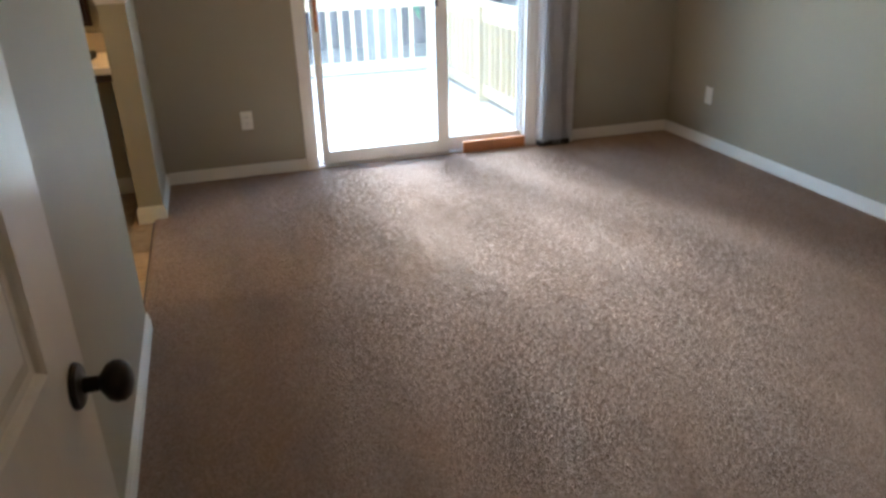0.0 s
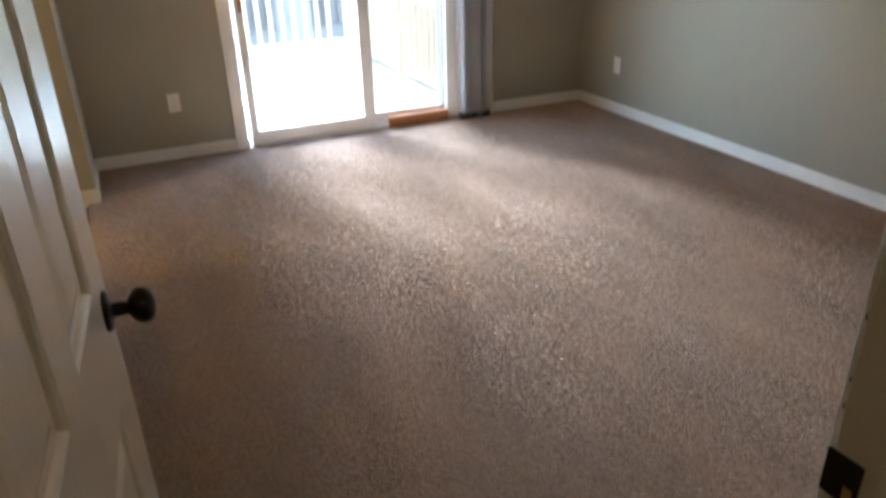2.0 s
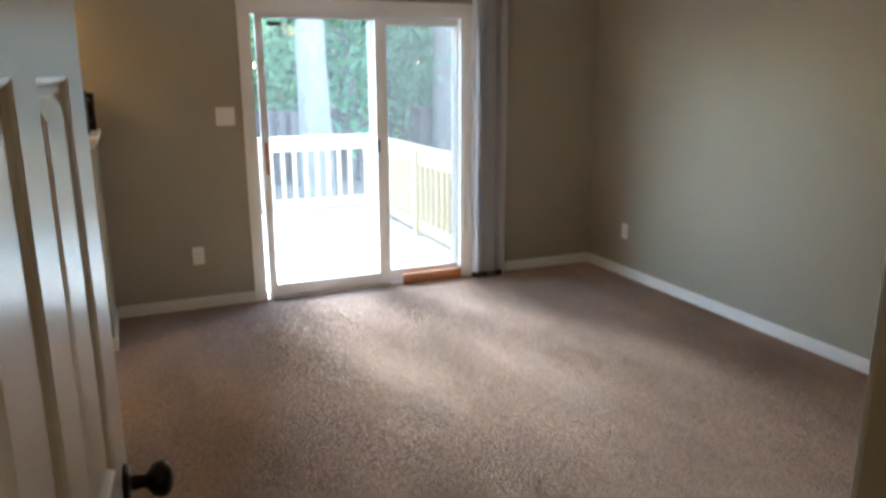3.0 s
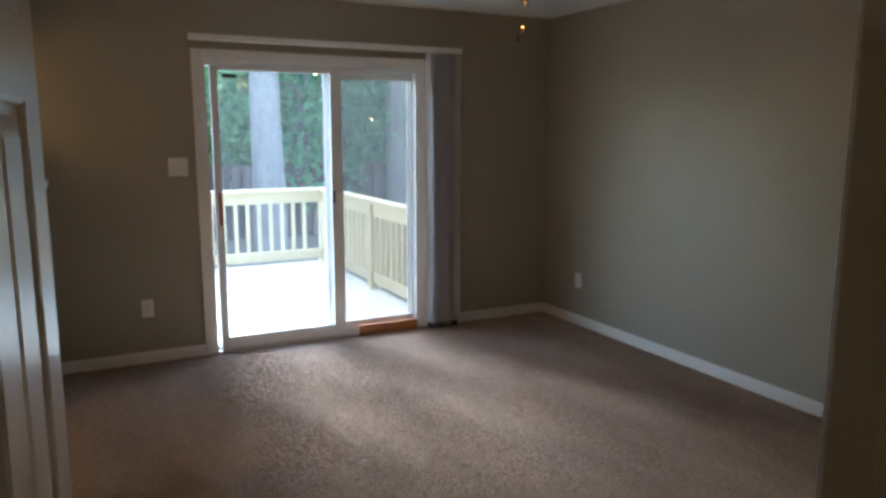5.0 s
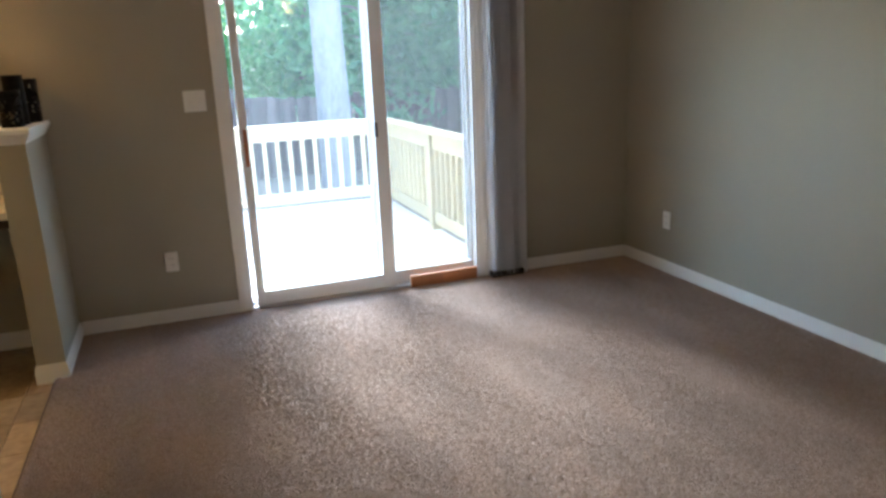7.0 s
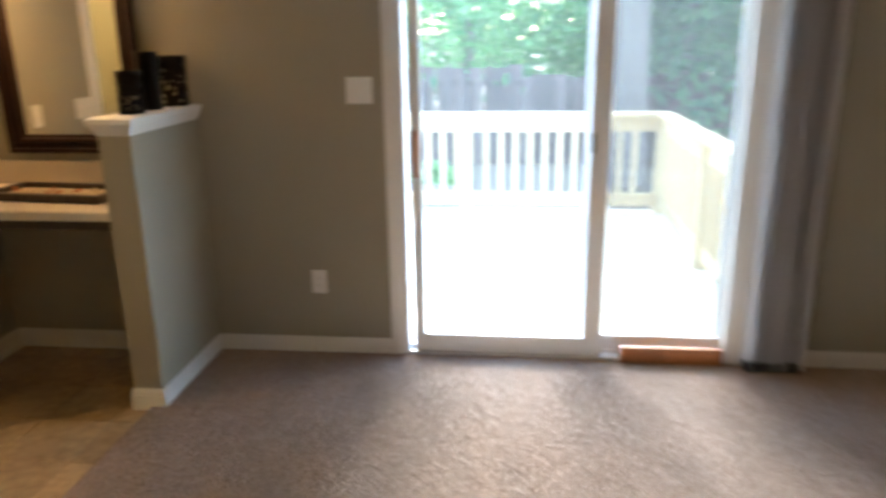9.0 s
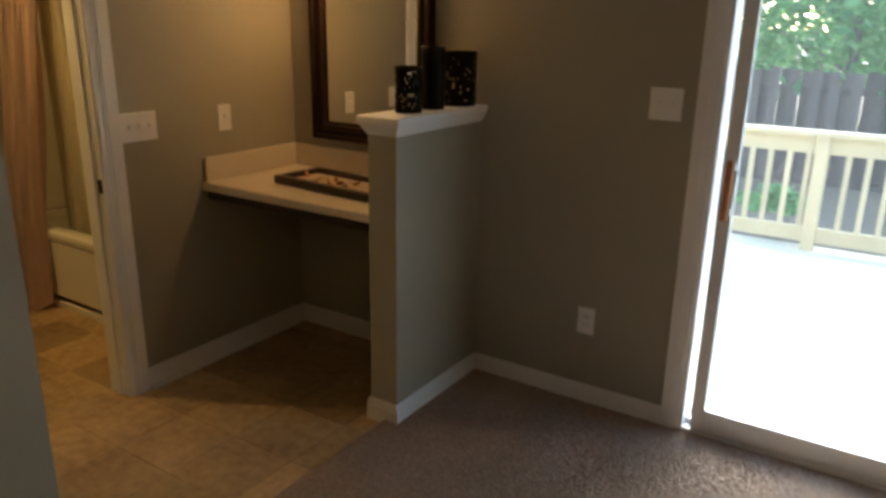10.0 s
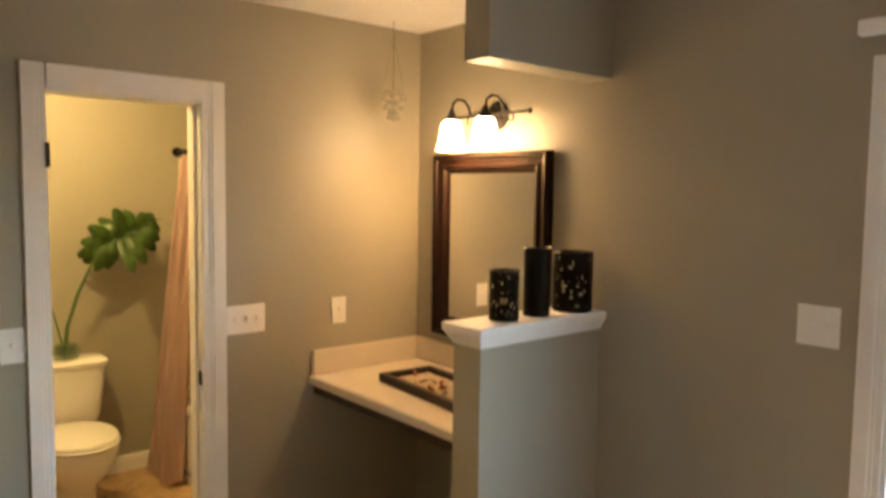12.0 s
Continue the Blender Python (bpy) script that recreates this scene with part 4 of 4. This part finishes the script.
def cloth(name, x0t, x1t, x0b, x1b, yt, yb, z0, z1, folds, amp, mat, label, category):
    """A hanging cloth with deep folds, gathered at the top."""
    bm, cols, rows = bmesh.new(), folds * 32, 14
    grid = []
    for j in range(rows + 1):
        f = j / rows
        row = []
        for i in range(cols + 1):
            u = i / cols
            a0, a1 = x0t + (x0b - x0t) * f, x1t + (x1b - x1t) * f
            wave = math.sin(6.2832 * folds * u + 0.6 * math.sin(5 * f + 3 * u)) + 0.35 * math.sin(6.2832 * folds * 2.3 * u + 1) + 0.16 * math.sin(6.2832 * folds * 6.1 * u + 2 * f)
            row.append(bm.verts.new((a0 + (a1 - a0) * u + 0.008 * math.sin(9 * f + 11 * u), yt + (yb - yt) * f + amp * (0.75 + 0.35 * f) * wave, z1 + (z0 - z1) * f + 0.008 * wave * (f == 1))))
        grid.append(row)
    for a, b in zip(grid, grid[1:]):
        for i in range(cols):
            bm.faces.new((a[i], a[i + 1], b[i + 1], b[i]))
    bmesh.ops.solidify(bm, geom=bm.faces[:], thickness=0.002)
    t = thing(name, ((x0t + x1t) / 2, yt, z1), label, category)
    part("cloth", bm, mat, t, smooth=True)
    for k in range(folds + 2):
        x = x0t + (x1t - x0t) * k / (folds + 1)
        pts = [(x, 4.300 + 0.017 * math.cos(6.2832 * i / 12), 1.892 + 0.020 * math.sin(6.2832 * i / 12)) for i in range(13)]
        part("ring", tube(bmesh.new(), pts, 0.0022, 5), BLACKM, t)
    return t


cloth("shower_curtain", -2.97, -2.68, -3.05, -2.73, 4.280, 4.105, 0.03, 1.868, 4, 0.050, CURT, "dusty pink shower curtain drawn to the side", "shower curtain")
cloth("curtain_liner", -2.85, -2.66, -2.85, -2.56, 4.350, 4.36, 0.25, 1.868, 4, 0.012, LINER, "pale curtain liner inside the tub", "curtain liner")

bl = thing("bathroom_ceiling_light", (-2.3, 3.35, H), "round lit bathroom ceiling light", "ceiling light")
part("base", lathe(bmesh.new(), ((0.14, 2.425), (0.145, 2.43), (0.145, H)), Matrix.Translation((-2.3, 3.35, 0))), CHROME, bl, smooth=True)
part("dome", lathe(bmesh.new(), ((0.004, 2.345), (0.06, 2.352), (0.10, 2.375), (0.125, 2.405), (0.13, 2.425)), Matrix.Translation((-2.3, 3.35, 0))), BOWL, bl, "lit glass dome", smooth=True)
lamp("bathroom_lamp", (-2.3, 3.35, 2.28), 2.4, (1.0, 0.66, 0.25), 0.035)

hl = thing("hall_ceiling_light", (0.3, -1.1, H), "small round lit hallway ceiling light", "ceiling light")
part("base", lathe(bmesh.new(), ((0.14, 2.425), (0.145, 2.43), (0.145, H)), Matrix.Translation((0.3, -1.1, 0))), CHROME, hl, smooth=True)
part("dome", lathe(bmesh.new(), ((0.004, 2.345), (0.06, 2.352), (0.10, 2.375), (0.125, 2.405), (0.13, 2.425)), Matrix.Translation((0.3, -1.1, 0))), BOWL, hl, "lit glass dome", smooth=True)
lamp("hall_lamp", (0.3, -1.1, 2.28), 0.2, (1.0, 0.70, 0.38), 0.06)

# ---- outdoors ----
bm, strip = bmesh.new(), []
for y, z in ((-100, -1.3), (300, -1.3), (300, 0.2), (40, 0.0), (16, -0.15), (11.7, -0.24), (10.2, -0.36), (9.2, -0.52), (8.5, -0.61), (5.02, -0.62), (4.9, -0.66), (-100, -0.66)):
    strip.append([bm.verts.new((x, y, z)) for x in (-150, 150)])
for a, b in zip(strip, strip[1:] + strip[:1]):
    bm.faces.new((a[0], a[1], b[1], b[0]))
for side in (0, 1):
    bm.faces.new([row[side] for row in strip])
bmesh.ops.recalc_face_normals(bm, faces=bm.faces)
solid("ground", bm, EARTH, "bare brown earth with leaf litter", "ground")
RX, RY, RZ, DZ = 2.29, 7.90, 0.892, 0.025
deck = thing("deck", (0, 6.1, DZ), "sun bleached wooden deck outside the patio door", "deck", kind="structure")
part("joist_frame", boxes((-2.6, 5.03, DZ - 0.20, RX + 0.03, 5.07, DZ - 0.03), (-2.6, RY + 0.05, DZ - 0.20, RX + 0.03, RY + 0.09, DZ - 0.03), (-2.6, 5.07, DZ - 0.2, -2.56, RY + 0.05, DZ - 0.03), (RX, 5.07, DZ - 0.2, RX + 0.04, RY + 0.05, DZ - 0.03)), DECKW, deck)
for x in (-2.5, -0.2, 2.1):
    for y in (5.2, 7.7):
        part("footing_post", boxes((x - 0.05, y - 0.05, -0.7, x + 0.05, y + 0.05, DZ - 0.03)), DECKW, deck)
board = mesh_of(boxes((-2.45, -0.0685, -0.028, 2.45, 0.0685, 0.0), bevel=0.004), DECKW)
for k in range(21):
    piece("deck_board", board, deck, (-0.13, 5.115 + 0.142 * k, DZ))
rail = thing("deck_railing", (0, RY, DZ), "pale pine deck railing with square balusters", "railing", kind="structure")
part("cap_rail", boxes((-2.6, RY - 0.075, RZ - 0.035, RX + 0.075, RY + 0.065, RZ), bevel=0.004), RAILW, rail)
part("cap_rail", boxes((RX - 0.065, 5.05, RZ - 0.035, RX + 0.075, RY - 0.077, RZ), bevel=0.004), RAILW, rail)
part("top_rail", boxes((-2.6, RY - 0.02, RZ - 0.16, RX - 0.045, RY + 0.02, RZ - 0.036), bevel=0.003), RAILW, rail)
part("top_rail", boxes((RX - 0.02, 5.05, RZ - 0.16, RX + 0.02, RY - 0.046, RZ - 0.036), bevel=0.003), RAILW, rail)
part("bottom_rail", boxes((-2.6, RY - 0.02, 0.085, RX - 0.045, RY + 0.02, 0.195), bevel=0.003), RAILW, rail)
part("bottom_rail", boxes((RX - 0.02, 5.05, 0.085, RX + 0.02, RY - 0.046, 0.195), bevel=0.003), RAILW, rail)
post = mesh_of(boxes((-0.045, -0.045, -0.2, 0.045, 0.045, RZ - 0.036 - DZ), bevel=0.004), RAILW)
for x, y in ((RX, RY), (0.62, RY), (-0.95, RY), (-2.5, RY), (RX, 6.33), (RX, 5.10)):
    piece("post", post, rail, (x, y, DZ))
bal = mesh_of(boxes((-0.018, -0.018, 0.196 - DZ, 0.018, 0.018, RZ - 0.161 - DZ), bevel=0.002), RAILW)
for k in range(36):
    x = -2.38 + 0.127 * k
    if min(abs(x - p) for p in (0.62, -0.95, -2.5, RX)) > 0.07:
        piece("baluster", bal, rail, (x, RY, DZ))
for k in range(21):
    y = 5.22 + 0.127 * k
    if min(abs(y - p) for p in (6.33, 5.10, RY)) > 0.07:
        piece("baluster", bal, rail, (RX, y, DZ))

FZ, FYD = 1.12, 11.9
fence = thing("garden_fence", (0, FYD, -0.62), "weathered dark wooden board fence", "fence", kind="structure")
for z in (-0.25, 0.35, 0.85):
    part("fence_rail", boxes((-9, FYD - 0.02, z, 11, FYD + 0.02, z + 0.085)), FENCEW, fence)
boards = [mesh_of(boxes((-0.059, -0.01, 0, 0.059, 0.01, FZ + 0.62 + d), bevel=0.003), FENCEW) for d in (-0.02, 0.0, 0.025)]
for k in range(178):
    x = -8.9 + 0.112 * k + random.uniform(-0.012, 0.012)
    piece("fence_board", boards[random.randrange(3)], fence, (x, FYD + (0.032 if k % 2 else -0.032), -0.62 if x < 1.15 else -0.76))
fpost = mesh_of(boxes((-0.05, -0.05, 0, 0.05, 0.05, FZ + 0.6), bevel=0.004), FENCEW)
for k in range(9):
    piece("fence_post", fpost, fence, (-8.9 + 2.44 * k, FYD + 0.1, -0.62))


def tree(name, x, y, height, trunk_r, crown_low, spread, leaves, leaf, mat, label, droop=0.0, clumps=60, seed=1):
    """A tapered trunk with limbs, and a crown of single leaves gathered in clumps round the limbs."""
    rnd = random.Random(seed)
    rng = np.random.default_rng(seed)
    t = thing(name, (x, y, -0.63), label, "tree", "trees beyond the fence")
    pts = [(x + 0.10 * math.sin(k * 0.9 + seed) * k / 8, y + 0.08 * math.cos(k * 1.1 + seed) * k / 8, -0.7 + (height + 0.7) * k / 9) for k in range(10)]
    part("trunk", tube(bmesh.new(), pts, trunk_r, 14, 0.25), BARK, t, smooth=True)
    centres = []
    bm = bmesh.new()
    for k in range(clumps):
        f = rnd.random()
        z = crown_low + (height - crown_low) * f
        reach = spread * (0.35 + 0.65 * math.sin(math.pi * min(0.97, 0.18 + 0.8 * f))) * rnd.uniform(0.35, 1.0)
        a = rnd.uniform(0, 6.2832)
        end = Vector((x + reach * math.cos(a), y + reach * math.sin(a), z - droop * reach))
        if k % 3 == 0:
            tube(bm, arc((x, y, max(0.6, z - 0.5 * reach)), end, (0, 0, 0.12), 5), trunk_r * 0.22, 5, 0.25)
        centres.append(end)
    part("limbs", bm, BARK, t, smooth=True)
    c = np.array([tuple(v) for v in centres])[rng.integers(0, len(centres), leaves)]
    c = c + rng.normal(0, 1, (leaves, 3)) * np.array((0.36, 0.36, 0.26)) * spread / 2.2
    c[:, 2] = np.maximum(c[:, 2], 0.25)
    u = rng.normal(0, 1, (leaves, 3))
    u /= np.linalg.norm(u, axis=1, keepdims=True)
    w = np.cross(u, rng.normal(0, 1, (leaves, 3)))
    w /= np.linalg.norm(w, axis=1, keepdims=True)
    s = leaf * rng.uniform(0.6, 1.3, (leaves, 1))
    v = np.stack((c - u * s, c - w * s * 0.42 + u * s * 0.1, c + u * s, c + w * s * 0.42 + u * s * 0.1), 1).reshape(-1, 3) - np.array((x, y, -0.63))
    me = bpy.data.meshes.new("crown")
    me.from_pydata(v.tolist(), [], np.arange(leaves * 4).reshape(-1, 4).tolist())
    me.materials.append(mat)
    ob = new("crown", me)
    ob.parent = t


tree("pine_tree", 2.43, 11.0, 11.0, 0.27, 5.0, 2.6, 2200, 0.10, LEAF_D, "tall pine with a bare grey trunk", 0.1, 50, 3)
tree("pine_tree", 4.60, 11.1, 10.0, 0.18, 4.2, 2.4, 1800, 0.10, LEAF_D, "slender pine with a bare grey trunk", 0.1, 45, 4)
tree("broadleaf_tree", 0.2, 14.0, 4.4, 0.10, 1.0, 2.3, 9000, 0.085, LEAF_L, "light green broadleaf tree above the fence", 0.05, 60, 5)
tree("broadleaf_tree", -2.6, 13.6, 4.2, 0.10, 1.2, 2.2, 8000, 0.085, LEAF_L, "light green broadleaf tree above the fence", 0.05, 70, 6)
tree("broadleaf_tree", 2.7, 15.5, 4.6, 0.12, 0.9, 2.4, 8000, 0.09, LEAF_L, "light green broadleaf tree above the fence", 0.05, 80, 7)
tree("cedar_tree", 3.6, 13.0, 4.8, 0.14, 0.8, 1.9, 7000, 0.11, LEAF_D, "dark green cedar with drooping boughs", 0.35, 110, 8)
tree("cedar_tree", 5.6, 13.6, 5.0, 0.14, 0.8, 2.1, 6500, 0.11, LEAF_D, "dark green cedar with drooping boughs", 0.35, 100, 9)
tree("cedar_tree", 7.8, 14.5, 5.0, 0.14, 0.8, 2.3, 5000, 0.12, LEAF_D, "dark green cedar with drooping boughs", 0.3, 80, 10)
tree("broadleaf_tree", -5.5, 15.0, 4.6, 0.12, 1.0, 2.6, 7000, 0.10, LEAF_L, "light green broadleaf tree above the fence", 0.05, 70, 11)
tree("broadleaf_tree", 1.2, 19.0, 5.0, 0.14, 0.8, 3.2, 7000, 0.14, LEAF_L, "tall broadleaf tree farther off", 0.05, 80, 12)
tree("broadleaf_tree", 5.8, 20.0, 5.4, 0.14, 0.8, 3.4, 7000, 0.14, LEAF_D, "tall dark tree farther off", 0.1, 80, 13)
tree("shrub", 0.35, 8.3, 0.35, 0.015, -0.35, 0.35, 500, 0.05, LEAF_L, "small green shrub beside the deck", 0.0, 14, 14)

# ---- floor tiles ----
T, GAP = 0.305, 0.003
tile = mesh_of(boxes((GAP / 2, GAP / 2, -0.008, T - GAP / 2, T - GAP / 2, 0.0), bevel=0.0012), TILE)
tiles = bpy.data.objects["floor_tiled"]
for x0, y0, x1, y1 in ((VW + 0.0, WY, CB - 0.005, N), (BW, BS, VW, 4.20)):
    i = 0
    while x0 + i * T < x1 - 0.01:
        j = 0
        while y0 + j * T < y1 - 0.01:
            x, y = x0 + i * T, y0 + j * T
            if x + T <= x1 + 0.005 and y + T <= y1 + 0.005:
                piece("tile", tile, tiles, (x, y, 0.0))
            else:
                w, d = min(T, x1 - x), min(T, y1 - y)
                cut = mesh_of(boxes((GAP / 2, GAP / 2, -0.008, w - GAP / 2, d - GAP / 2, 0.0), bevel=0.0012), TILE)
                piece("tile", cut, tiles, (x, y, 0.0))
            j += 1
        i += 1

# ---- carpet pile ----
rng = np.random.default_rng(7)


def pile(x0, y0, x1, y1, step):
    """Twisted tufts over a stretch of carpet, leaning with the last strokes of the vacuum cleaner."""
    gx, gy = np.meshgrid(np.arange(x0 + step / 2, x1, step), np.arange(y0 + step / 2, y1, step))
    c = np.stack((gx.ravel(), gy.ravel(), np.full(gx.size, 0.0)), 1)
    n = len(c)
    c[:, :2] += rng.uniform(-0.5, 0.5, (n, 2)) * step
    stroke = np.sin(c[:, 0] * 9.0 + 1.3 * np.sin(c[:, 1] * 1.7)) * np.sin(c[:, 1] * 2.1 + c[:, 0])
    lean = rng.normal(0, 0.0018, (n, 2)) + np.stack((0.001 * stroke, 0.002 * stroke), 1)
    h = rng.uniform(0.0201, 0.0230, n)
    a = rng.uniform(0, 6.2832, n)
    r = step * rng.uniform(1.0, 1.3, n)
    ring = []
    for k in range(3):
        ang = a + 2.0944 * k
        ring.append(c + np.stack((r * np.cos(ang), r * np.sin(ang), np.full(n, 0.0182)), 1))
    ring.append(c + np.stack((lean[:, 0], lean[:, 1], h), 1))
    v = np.stack(ring, 1).reshape(-1, 3)
    base = np.arange(n)[:, None] * 4
    f = np.concatenate([base + np.array(q) for q in ((0, 1, 3), (1, 2, 3), (2, 0, 3))], 0)
    me = bpy.data.meshes.new("pile")
    me.from_pydata(v.tolist(), [], f.tolist())
    me.materials.append(PILE)
    return me


for name, stretch_ in (("carpet_pile", (CB + 0.008, S + 0.0, E - 0.008, N - 0.008)), ("carpet_pile", (DX0, 0.15, DX1, S))):
    ob = tagged(new(name, pile(*stretch_, 0.0062)), "brown twisted carpet tufts", kind="stuff")
    ob.parent = bpy.data.objects["floor"]
